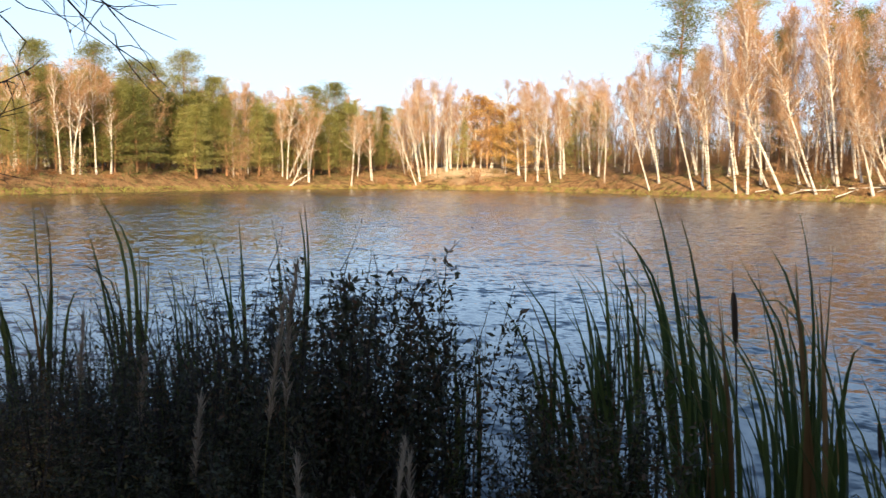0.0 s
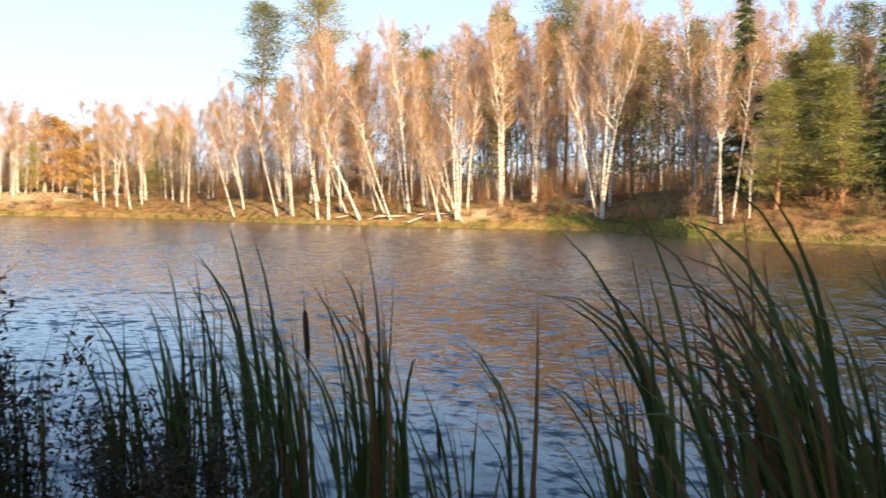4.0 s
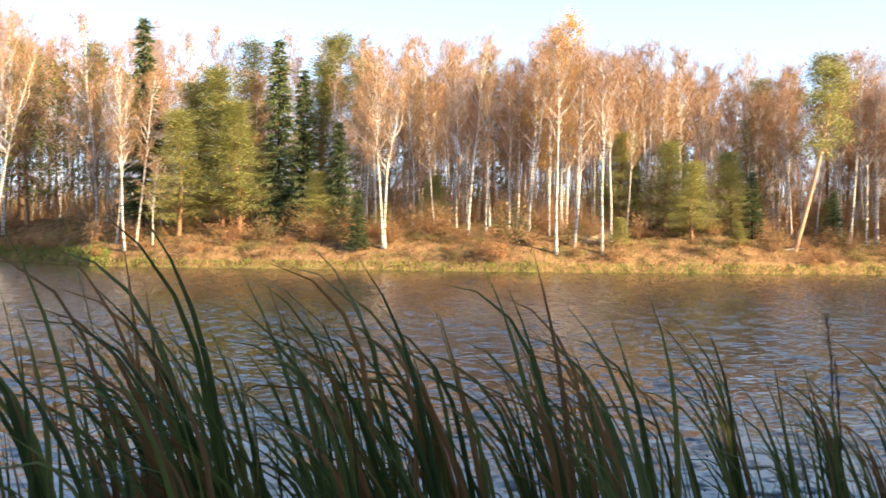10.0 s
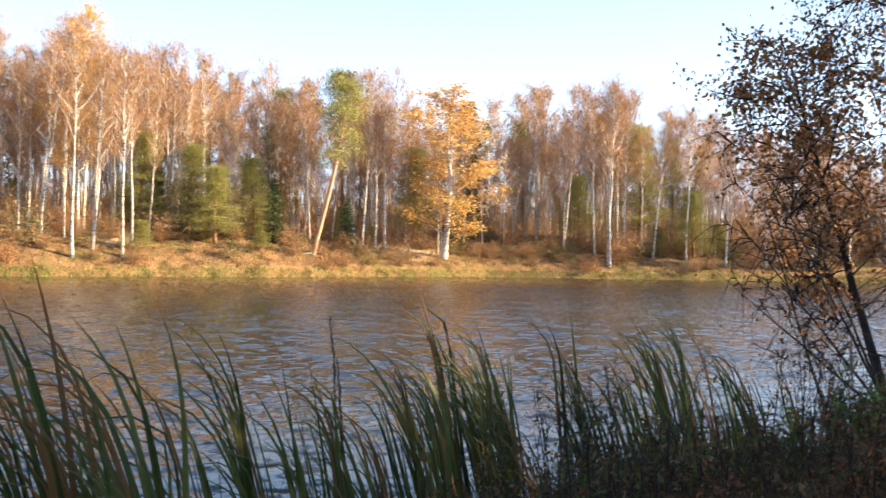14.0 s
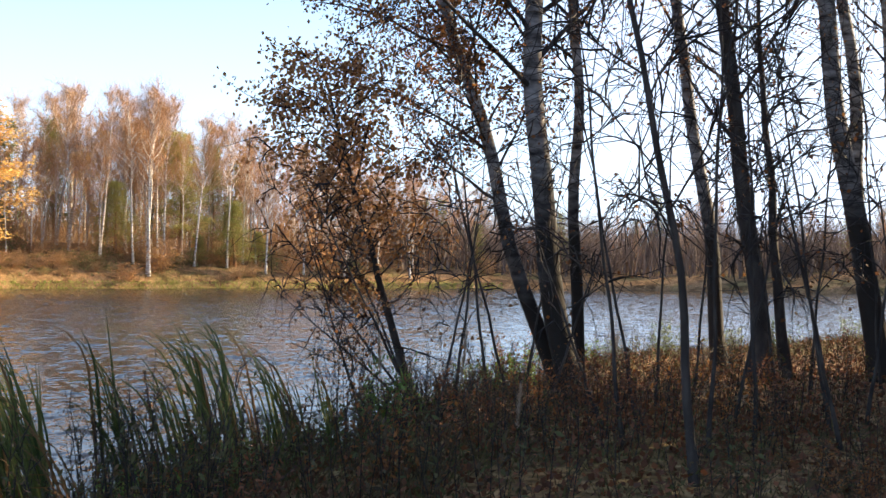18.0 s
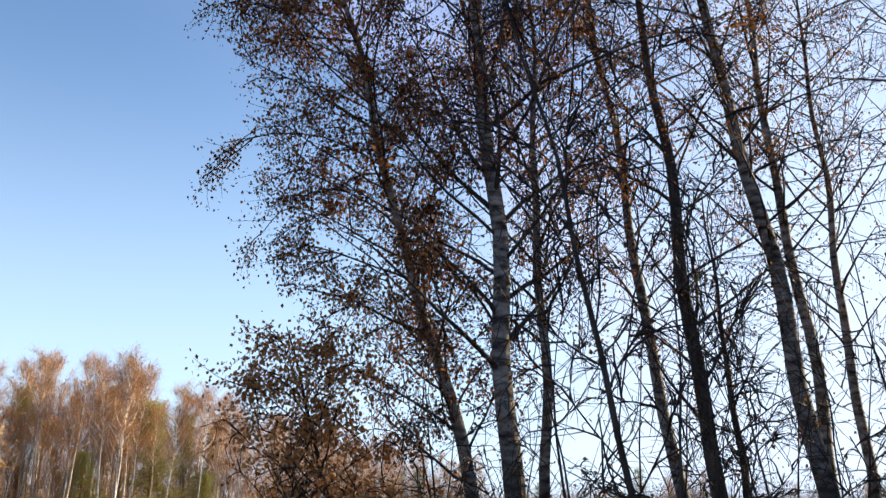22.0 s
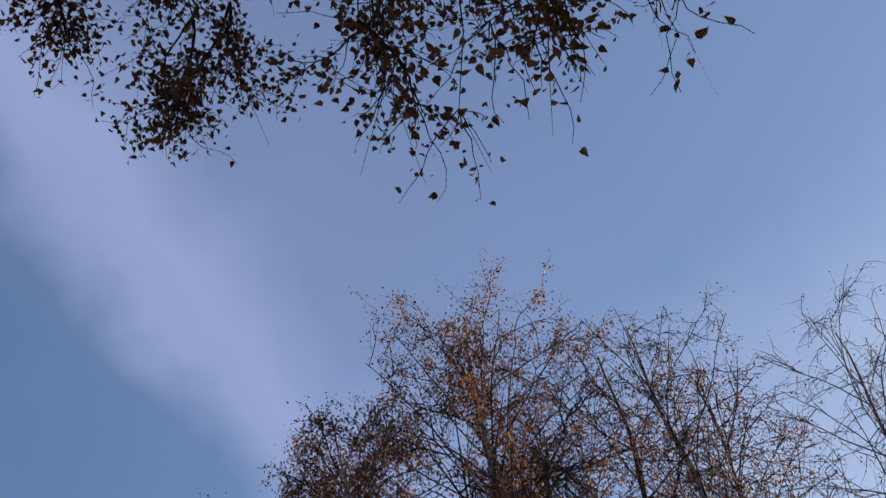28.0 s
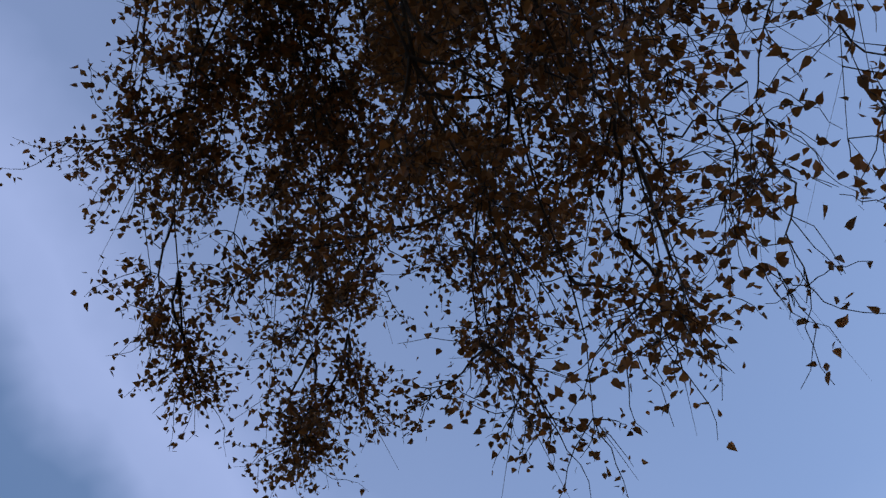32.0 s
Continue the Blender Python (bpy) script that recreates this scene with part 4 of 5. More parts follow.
# young growth between the trunks
for i in range(60):
    az = 84 + 74 * (i + rnd.random()) / 60
    plant(shrubs[(0, 2, 0, 1)[i % 4]], az, float(far_shore(az)) + rnd.uniform(0.5, 7), rnd.uniform(0.7, 1.9), rng=rnd, wide=1.5)
for i in range(70):
    az = 94 + 66 * (i + rnd.random()) / 70
    plant(rnd.choice(young_pines[:1] + shrubs[:2] + thickets), az, float(far_shore(az)) + rnd.uniform(2.5, 16), rnd.uniform(1.4, 3.8), rng=rnd, wide=1.5)
for i in range(24):
    az = 60 + 34 * (i + rnd.random()) / 24
    plant(rnd.choice(shrubs + thickets[:1]), az, float(far_shore(az)) + rnd.uniform(8, 22), rnd.uniform(1.2, 3.2), rng=rnd, wide=1.4)


def strew(name, label, category, count, az0, az1, near, far, height, width, mat, seed, jitter=0.35, from_far=True):
    """Uncountable blades or stalks strewn over a stretch of bank."""
    rng = np.random.default_rng(seed)
    az = rng.uniform(az0, az1, count)
    base = far_shore(az) if from_far else near_shore(az)
    r = base + rng.uniform(near, far, count)
    az, r = az[r > 2.6], r[r > 2.6]
    count = len(r)
    z = np.maximum(ground_height(az, r), -0.2)
    p = np.stack([r * np.sin(np.radians(az)), r * np.cos(np.radians(az)), z - 0.02], -1)
    way = rng.normal(size=(count, 3)) * jitter
    way[:, 2] = 1
    way *= (height * rng.uniform(0.5, 1.2, count))[:, None]
    soup = Soup()
    soup.slivers(p, way, width * rng.uniform(0.6, 1.4, count), rng)
    return tagged(new(name, soup.build(name, mat)), label, category, kind="stuff")


strew("shore_grass", "bright green grass along the far waterline", "grass", 15000, 24, 166, -0.2, 0.6, 0.28, 0.06, grass_shore, 1)
strew("shore_grass", "wide patch of green grass at the far waterline", "grass", 2600, 82, 91, 0.0, 2.6, 0.40, 0.08, grass_shore, 6)
strew("dry_grass", "dry straw-coloured grass on the far bank", "grass", 7000, 24, 160, 0.8, 12, 0.40, 0.06, grass_dry, 2)
strew("undergrowth", "low dry brush and seedlings on the far bank", "undergrowth", 6000, 24, 160, 0.5, 14, 0.5, 0.05, brush_brown, 12, 0.5)
strew("undergrowth", "green bilberry and grass tufts on the far bank", "undergrowth", 6000, 24, 160, 0.3, 14, 0.40, 0.07, bush_green, 13, 0.6)
strew("undergrowth", "brown leafless undergrowth among the far trees", "undergrowth", 24000, 22, 160, 30, 80, 2.6, 0.10, brush_brown, 3, 0.3)
strew("deep_wood", "close-set brown stems deep in the far wood", "woodland", 24000, 20, 160, 50, 110, 7.5, 0.17, brush_brown, 8, 0.22)
strew("deep_wood", "grey stems massed on the distant shore", "woodland", 9000, 158, 199, 4, 60, 5.0, 0.16, brush_backlit, 10, 0.2)


def fallen_log(az, d, length, radius, turn, rise):
    soup = Soup()
    rng = np.random.default_rng(int(az * 100 + length))
    q = np.linspace(-0.5, 0.5, 8)
    soup.tube(np.stack([q * length, 0.06 * np.sin(q * 9), q * length * rise], -1), radius * (1.05 - 0.5 * (q + 0.5)), 7)
    for k in range(3):
        b = limb(rng, (rng.uniform(-0.1, 0.4) * length, 0, radius), (0.5, rng.normal() * 0.6, 0.7), rng.uniform(0.5, 1.2), 3, 0.2, 0.2)
        soup.tube(b, np.linspace(radius * 0.3, 0.01, len(b)), 4)
    ob = tagged(new("fallen_log", soup.build("fallen_log", birch_bark, True)), "pale fallen birch log lying on the worn bank", "log", "fallen logs on the far bank")
    ob.matrix_world = Matrix.Translation(stand(az, d, -radius * 0.6 - abs(rise) * length * 0.4)) @ Matrix.Rotation(radians(-az + turn), 4, "Z")


for az, d, length, radius, turn, rise in ((73.4, 122.5, 5.0, 0.10, 5, 0.03), (74.6, 120, 3.0, 0.08, 40, 0.3), (75.6, 121.5, 4.2, 0.09, -12, 0.05), (76.3, 119.5, 2.6, 0.07, -50, 0.25), (70.4, 124.8, 2.4, 0.07, 30, 0.15), (72.0, 122.6, 2.2, 0.07, -35, 0.3), (44.0, 142, 3.4, 0.10, 20, 0.6), (129.0, 91, 1.8, 0.08, 10, 0.1)):
    fallen_log(az, d, length, radius, turn, rise)


def cottage(az, d):
    """A small white house glimpsed between the trunks: walls, dark gable roof, window."""
    def box(x0, x1, y0, y1, z0, z1):
        v = [(x, y, z) for z in (z0, z1) for x, y in ((x0, y0), (x1, y0), (x1, y1), (x0, y1))]
        return v, [(0, 1, 5), (0, 5, 4), (1, 2, 6), (1, 6, 5), (2, 3, 7), (2, 7, 6), (3, 0, 4), (3, 4, 7), (4, 5, 6), (4, 6, 7), (0, 2, 1), (0, 3, 2)]
    ob = empty("house", "small white house with a dark gable roof behind the trees", "house")
    wall, roof, pane, frame_s = Soup(), Soup(), Soup(), Soup()
    wall.add(*box(-3.5, 3.5, -2.5, 2.5, -0.5, 2.8))
    roof.add([(-4, -3, 2.7), (4, -3, 2.7), (4, 3, 2.7), (-4, 3, 2.7), (-4, 0, 5.0), (4, 0, 5.0)], [(0, 1, 5), (0, 5, 4), (2, 3, 4), (2, 4, 5), (0, 4, 3), (1, 2, 5), (0, 2, 1), (0, 3, 2)])
    frame_s.add(*box(0.2, 1.5, -2.56, -2.50, 0.9, 2.1))
    pane.add(*box(0.3, 1.4, -2.59, -2.56, 1.0, 2.0))
    white = bark_material("lime_wash", [(0.3, (0.66, 0.66, 0.64)), (0.9, (0.82, 0.82, 0.80))], 2.0, bump=0.1)
    slate = bark_material("dark_roofing", [(0.3, (0.03, 0.03, 0.035)), (0.9, (0.08, 0.075, 0.08))], 3.0, (1, 1, 4), 0.3)
    part("wall", wall.build("wall", white), ob)
    part("roof", roof.build("roof", slate), ob, "dark gable roof")
    w = part("window", frame_s.build("window", white), ob)
    part("pane", pane.build("pane", slate), w, "dark window pane")
    ob.matrix_world = Matrix.Translation(stand(az, d)) @ Matrix.Rotation(radians(-az + 12), 4, "Z")


cottage(125.3, 146)


# ---- near grove ----
def near_tree(seed, az, d, height, radius, lean, curve=1.3, first=0.25, reach=0.24, branches=34, leaves=2600, leaf_size=0.05, bark=None, side=None, name="birch_tree", label="", group="birches of the near grove", category="birch tree", subs=5, twigs=5, kick=0.0, droop=0.15, back=0.0, bough=0.024, leaf_mat=None):
    """A near tree with limbs, boughs, twigs and leaves; lean: metres that the top stands off clockwise."""
    rng = np.random.default_rng(seed)
    trunk, fine, leaf, limbs = Soup(), Soup(), Soup(), []
    tang = np.array([math.cos(radians(az)), -math.sin(radians(az)), 0])
    rad_w = np.array([math.sin(radians(az)), math.cos(radians(az)), 0])
    q = np.linspace(0, 1, 26)
    wob = (0.04 * np.sin(q * 17 + seed) + 0.03 * np.sin(q * 31 + 2 * seed)) * min(1, (height / 13) ** 1.5)
    off = lean * q ** curve + wob + kick * (1 - np.exp(-q * height / 0.8))
    pts = q[:, None] * height * np.array([0, 0, 1]) + off[:, None] * tang + (0.05 * np.sin(q * 13 + 3 * seed) * min(1, (height / 13) ** 1.5) + back * q)[:, None] * rad_w
    trunk.tube(pts, radius * (1 - 0.93 * q) ** 0.85 + radius * 0.45 * np.exp(-q * height / 0.3), 10)
    for i in range(branches):
        f = first + (0.92 - first) * ((i + rng.uniform(0, 0.9)) / branches) ** 0.8
        p = np.array([np.interp(f, q, pts[:, j]) for j in range(3)])
        a = i * 2.4 + rng.uniform(0, 1.2)
        way = np.array([math.cos(a), math.sin(a), 0])
        if side is not None:
            way = way + tang * side * 0.9
        way[2] = rng.uniform(0.6, 1.4) if side else rng.uniform(0.55, 1.35)
        way /= np.linalg.norm(way)
        u = (f - first) / (1 - first)
        length = reach * height * (0.35 + 0.65 * math.sin(math.pi * (0.25 + 0.68 * u))) * rng.uniform(0.6, 1.15)
        b = limb(rng, p, way, length, 7, -0.25 if side else 0.1, 0.10)
        r0 = min(bough, radius * 0.26) * (1 - 0.6 * u) * rng.uniform(0.7, 1.3)
        wood = Soup()
        wood.tube(b, np.linspace(r0, 0.006, len(b)), 5)
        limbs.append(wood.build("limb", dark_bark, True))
        for s in range(subs):
            t = rng.uniform(0.25, 1.0) * 7
            k = min(int(t), 6)
            c = b[k] + (b[k + 1] - b[k]) * (t - k)
            w = (b[k + 1] - b[k]) / (length / 7) + rng.normal(size=3) * 0.75
            g = limb(rng, c, w / np.linalg.norm(w), length * rng.uniform(0.22, 0.5), 5, -droop * 2, 0.2)
            fine.tube(g, np.linspace(0.0105, 0.0045, len(g)), 3)
            for h in range(twigs):
                m = rng.integers(1, len(g))
                w = (g[m] - g[m - 1]) / np.linalg.norm(g[m] - g[m - 1]) * 0.6 + rng.normal(size=3) * 0.6 - np.array([0, 0, droop * 2])
                x = limb(rng, g[m], w / np.linalg.norm(w), rng.uniform(0.2, 0.6), 3, -droop * 2, 0.2)
                fine.tube(x, [0.005, 0.0042, 0.0032, 0.002], 3)
                n = rng.poisson(leaves / (branches * subs * twigs))
                if n:
                    t2 = rng.uniform(0, 3, n)
                    lp = np.stack([np.interp(t2, np.arange(4), x[:, j]) for j in range(3)], -1) + rng.normal(size=(n, 3)) * 0.07
                    leaf.leaves(lp, leaf_size * rng.uniform(0.6, 1.2, n), rng, 0.6)
    ob = empty(name, label, category, group)
    ob.matrix_world = Matrix.Translation(stand(az, d, 0.08))
    part("trunk", trunk.build("trunk", bark or birch_bark_shaded, True), ob)
    for mesh in limbs:
        part("limb", mesh, ob)
    part("twig_spray", fine.build("twig_spray", twig_shaded, True), ob, kind="stuff")
    if leaf.count:
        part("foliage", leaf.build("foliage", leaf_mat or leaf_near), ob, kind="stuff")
    return ob


near_tree(1, 170.0, 12.0, 13.9, 0.15, -1.0, 1.1, 0.26, 0.22, 62, 34000, label="birch with a crooked dark foot and rust leaves at the top", kick=-0.25, twigs=6, bough=0.032)
near_tree(2, 170.2, 12.6, 11.6, 0.085, -0.25, 1.0, 0.36, 0.17, 46, 13000, label="slender birch stem with a tangle of brown leaves in its top", twigs=6)
near_tree(3, 169.6, 12.3, 12.3, 0.10, -3.45, 0.88, 0.20, 0.165, 76, 50000, label="leaning pale birch with rusty leaves", side=-0.68, twigs=6)
near_tree(4, 176.4, 7.2, 7.6, 0.033, -1.5, 1.5, 0.18, 0.22, 28, 200, label="slim dark sapling with bare branches", bark=dark_bark, name="sapling", category="tree", group="saplings of the near grove")
near_tree(5, 178.2, 16.0, 15.5, 0.12, -2.0, 1.0, 0.32, 0.17, 40, 6000, label="grey-white birch with a straight trunk", twigs=4, subs=4)
near_tree(6, 180.1, 14.0, 14.5, 0.13, -1.4, 1.0, 0.20, 0.19, 40, 5000, label="dark-barked tree with bare spreading limbs", bark=dark_bark, name="alder_tree", category="tree", group="dark trees of the near grove", twigs=4, subs=4, bough=0.03)
near_tree(7, 181.3, 14.2, 6.6, 0.08, -0.5, 1.0, 0.35, 0.22, 16, 60, label="crooked dark stem beside a taller tree", bark=dark_bark, name="alder_tree", category="tree", group="dark trees of the near grove")
near_tree(8, 186.2, 14.0, 15.2, 0.15, -2.35, 1.0, 0.36, 0.17, 50, 6000, label="leaning birch with a blackened foot and bare twigs", twigs=5, subs=4)
near_tree(9, 185.9, 15.0, 14.6, 0.11, -1.3, 1.0, 0.36, 0.16, 46, 6000, label="leaning birch with bare upper twigs", twigs=5, subs=4)
near_tree(10, 187.2, 16.0, 11.5, 0.10, -0.5, 0.9, 0.36, 0.19, 32, 1400, label="forked slender birch, nearly leafless", twigs=4, subs=4)
near_tree(11, 194.0, 16.5, 15.6, 0.13, -0.9, 1.0, 0.36, 0.19, 44, 2000, label="birch with a bare domed crown", twigs=6)
# the rowan takes brighter leaf_rust: sunlight on its leaves put in as colour
near_tree(12, 161.2, 11.5, 4.4, 0.055, -1.25, 1.0, 0.34, 0.24, 28, 8000, label="many-branched rowan with rusty leaves by the water", bark=dark_bark, side=-0.2, name="rowan_tree", category="tree", group="dark trees of the near grove", twigs=2, subs=4, leaf_size=0.06, leaf_mat=leaf_rust)
# thin saplings between them
for i, (az, d, h, lean) in enumerate(((172.6, 8.2, 4.6, -0.5), (177.2, 8.0, 5.2, 0.1), (179.6, 8.6, 4.2, -0.1), (183.4, 9.5, 4.6, -0.6), (165.2, 10.5, 4.2, -0.5), (163.0, 10.8, 3.4, 0.4), (158.6, 11.0, 3.0, -0.9), (185.2, 10.5, 4.0, 0.5), (190.0, 10.0, 5.5, -0.6), (174.3, 11.5, 5.0, 0.3), (167.0, 12.0, 3.6, 0.6), (181.0, 11.0, 3.2, -0.4), (187.5, 11.5, 3.4, -0.5), (161.8, 9.6, 2.4, 0.5), (161.8, 10.9, 1.6, -1.9), (161.6, 11.0, 2.2, -1.7), (161.4, 11.2, 2.8, -1.2), (161.5, 10.8, 3.0, -1.5), (166.4, 11.2, 3.9, -1.0), (168.2, 10.8, 2.8, 0.9), (173.4, 10.2, 4.4, -0.8), (176.3, 11.8, 5.2, 0.5), (178.4, 9.6, 3.0, 0.6), (182.4, 12.2, 4.8, 0.4), (184.0, 8.8, 3.4, -0.7), (186.0, 13.0, 5.0, -0.3), (189.0, 12.0, 4.0, 0.4), (191.5, 12.5, 4.4, -0.4), (171.6, 9.2, 2.6, -0.9))):
    near_tree(60 + i, az, d, h, 0.018, lean, 1.0, 0.25, 0.26, 9, 60, label="thin bare sapling in the undergrowth", bark=dark_bark, name="sapling", category="tree", group="saplings of the near grove", subs=3, twigs=2)


# ---- reeds ----
def blade_mesh(seed, mat, width, sweep, flick=0.0, snap=None):
    """One sword-shaped reed leaf 1 m tall: straight below, swept over above, its tip flicked by the wind."""
    rng = np.random.default_rng(seed)
    n = 13
    q = np.linspace(0, 1, n)
    th = sweep * q ** 2.4 + flick * np.clip((q - 0.74) / 0.26, 0, 1) ** 1.3 + 0.03 * np.sin(q * 7 + seed)
    if snap:
        th = th + 1.5 * np.clip((q - snap) / 0.18, 0, 1)
    x, z = np.cumsum(np.sin(th)) / n, np.cumsum(np.cos(th)) / n
    x, z = x - x[0], z - z[0]
    k = 1 / (0.4 * z.max() + 0.6)
    y = rng.normal() * 0.03 * q ** 2
    w = width * (1 - q ** 4) * (0.55 + 0.6 * np.sin(q * 2.7)) + 0.0006
    twist = rng.uniform(-0.9, 0.9) + q * rng.uniform(-1.2, 1.2)
    c = np.stack([x * k, y, z * k], -1)
    s = np.stack([np.cos(twist) * np.cos(th), np.sin(twist), -np.cos(twist) * np.sin(th)], -1) * w[:, None] / 2
    nrm = np.stack([-np.sin(twist), np.cos(twist), 0 * q], -1) * w[:, None] * 0.18
    v = np.stack([c - s, c + nrm, c + s], 1).reshape(-1, 3)
    tris = []
    for i in range(n - 1):
        for j in range(2):
            a = i * 3 + j
            tris += [(a, a + 1, a + 4), (a, a + 4, a + 3)]
    soup = Soup()
    soup.add(v, tris)
    return soup.build("blade", mat, True)


def spike_mesh():
    soup = Soup()
    z = np.array([0, 1.55, 1.56, 1.60, 1.72, 1.76, 1.77, 1.90]) / 1.9
    soup.tube(np.stack([0.03 * z ** 2, 0 * z, z], -1), [0.003, 0.002, 0.005, 0.007, 0.007, 0.005, 0.0015, 0.0006], 6)
    return soup.build("seed_spike", spike_brown, True)


def blade_set(seed, sweep0, sweep1, gust=0.0):
    """Green, dry and broken blades with sweeps between the two."""
    g = [blade_mesh(seed + i, reed_green, 0.0122, sweep0 + (sweep1 - sweep0) * i / 7, (0, 0.2, 0.7, 0, 0.5, 0.1, 1.0, 0.3)[i] + gust) for i in range(8)]
    y = [blade_mesh(seed + 20 + i, reed_brown, 0.0115, sweep0 + (sweep1 - sweep0) * i / 3, (0.6, 0, 1.1)[i] + gust) for i in range(3)]
    s = [blade_mesh(seed + 30 + i, reed_green, 0.0105, sweep0, 0, 0.72 + 0.10 * i) for i in range(2)]
    return g, y, s


still, breezy, windy = blade_set(100, 0.02, 0.22), blade_set(200, 0.05, 0.34), blade_set(300, 0.18, 0.58, 0.3)
spike = spike_mesh()


def reed_clump(az, d, shoots, top, bent, seed, label, spread=0.3):
    """Reed mace: tight shoots of blades; top: height of its tips; bent: 0 upright to 1 swept anticlockwise by the wind."""
    r = random.Random(seed)
    base = bearing(az, d, max(float(ground_height(az, d)), -0.25) - 0.03)
    ob = empty("reed_clump", label, "reeds", "reed clumps at the near shore")
    ob.matrix_world = Matrix.Translation(base)
    wind = math.atan2(math.sin(radians(az)), -math.cos(radians(az)))
    tall = top - base.z
    for k in range(shoots):
        foot = (r.gauss(0, spread), r.gauss(0, spread))
        high = tall * r.choice((r.uniform(0.55, 0.80), r.uniform(0.75, 0.95), r.uniform(0.88, 1.02)))
        kind = windy if r.random() < 2.4 * (bent - 0.6) else breezy if bent > 0.25 and r.random() < bent * 1.5 else still
        turn = wind + r.gauss(0, 0.28 if bent > 0.4 else 0.8)
        tilt = r.gauss(0.01 + 0.17 * bent, 0.075)
        withered = r.random() < 0.07
        for i in range(r.randint(7, 11)):
            pick = r.random()
            dry = withered or pick < 0.13
            mesh = r.choice(kind[1] if dry else kind[2] if pick < 0.26 else kind[0])
            b = part("blade", mesh, ob, "dry orange-brown blade" if dry else "")
            s = high * (1.0 if i == 0 else r.uniform(0.60, 1.0))
            w = max(1.7, s) * r.uniform(0.85, 1.25)
            b.matrix_local = Matrix.Translation((foot[0] + r.gauss(0, 0.028), foot[1] + r.gauss(0, 0.028), 0)) @ Matrix.Rotation(turn + r.gauss(0, 0.12), 4, "Z") @ Matrix.Rotation(tilt + r.gauss(0, 0.022), 4, "Y") @ Matrix.Diagonal((s, w, s, 1))
    if r.random() < 0.02:
        b = part("seed_spike", spike, ob, "dark brown seed spike")
        s = tall * r.uniform(0.7, 0.9)
        b.matrix_local = Matrix.Translation((r.gauss(0, spread), r.gauss(0, spread), 0)) @ Matrix.Rotation(wind + r.gauss(0, 0.5), 4, "Z") @ Matrix.Rotation(r.gauss(0.06, 0.04), 4, "Y") @ Matrix.Diagonal((s, s, s, 1))
    return ob


up_label = "upright dark green reed mace in the shallows"
bent_label = "reed mace bowed over by the wind at the waterside"
rr = random.Random(11)
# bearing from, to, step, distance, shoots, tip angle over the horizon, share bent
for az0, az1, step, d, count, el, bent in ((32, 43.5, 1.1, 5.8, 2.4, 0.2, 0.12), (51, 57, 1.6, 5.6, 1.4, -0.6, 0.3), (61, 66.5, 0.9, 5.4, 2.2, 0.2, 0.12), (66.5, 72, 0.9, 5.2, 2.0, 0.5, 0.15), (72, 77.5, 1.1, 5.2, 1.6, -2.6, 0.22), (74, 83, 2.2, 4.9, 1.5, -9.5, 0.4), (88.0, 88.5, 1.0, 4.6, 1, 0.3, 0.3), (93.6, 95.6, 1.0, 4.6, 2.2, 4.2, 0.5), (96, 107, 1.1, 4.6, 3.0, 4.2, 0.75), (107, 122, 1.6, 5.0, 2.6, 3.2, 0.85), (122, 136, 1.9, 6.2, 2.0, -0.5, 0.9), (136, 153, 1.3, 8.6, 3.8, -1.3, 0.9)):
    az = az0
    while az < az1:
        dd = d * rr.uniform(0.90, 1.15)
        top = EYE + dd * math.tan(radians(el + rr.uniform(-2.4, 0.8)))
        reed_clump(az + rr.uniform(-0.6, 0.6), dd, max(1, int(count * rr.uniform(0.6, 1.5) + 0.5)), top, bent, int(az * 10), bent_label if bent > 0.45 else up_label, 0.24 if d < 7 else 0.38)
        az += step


# ---- weeds and grass at the near bank ----
def weed_parts(seed, height, mat, leaves=1400, stems=16, spread=0.16, leaf_size=0.035):
    """Tall herb: straight stems set with small leaves, a ragged seed head on each."""
    rng = np.random.default_rng(seed)
    wood, leaf = Soup(), Soup()
    for i in range(stems):
        a, o = rng.uniform(0, 6.28), abs(rng.normal()) * spread
        b = limb(rng, (math.cos(a) * o, math.sin(a) * o, 0), (math.cos(a) * 0.12 + rng.normal() * 0.06, math.sin(a) * 0.12 + rng.normal() * 0.06, 1), height * rng.uniform(0.6, 1.0), 8, 0.1, 0.05)
        wood.tube(b, np.linspace(0.005, 0.002, len(b)), 3)
        w = leaves // stems
        f = rng.uniform(1.0, 8, w)
        p = np.stack([np.interp(f, np.arange(9), b[:, j]) for j in range(3)], -1) + rng.normal(size=(w, 3)) * np.array([0.035, 0.035, 0.02])
        leaf.leaves(p, leaf_size * rng.uniform(0.5, 1.4, w), rng, -0.3, 0.2)
        for s in range(3):
            m = rng.integers(3, 9)
            g = limb(rng, b[m], rng.normal(size=3) * 0.5 + np.array([0, 0, 0.9]), rng.uniform(0.08, 0.25), 3, 0.2, 0.1)
            wood.tube(g, np.linspace(0.003, 0.001, len(g)), 3)
            leaf.leaves(np.repeat(g[1:], 3, 0) + rng.normal(size=(9, 3)) * 0.02, leaf_size * 0.6 * rng.uniform(0.5, 1.1, 9), rng, -0.5, 0.2)
    return [("stem_tangle", wood.build("stem_tangle", twig_shaded, True)), ("foliage", leaf.build("foliage", mat))]


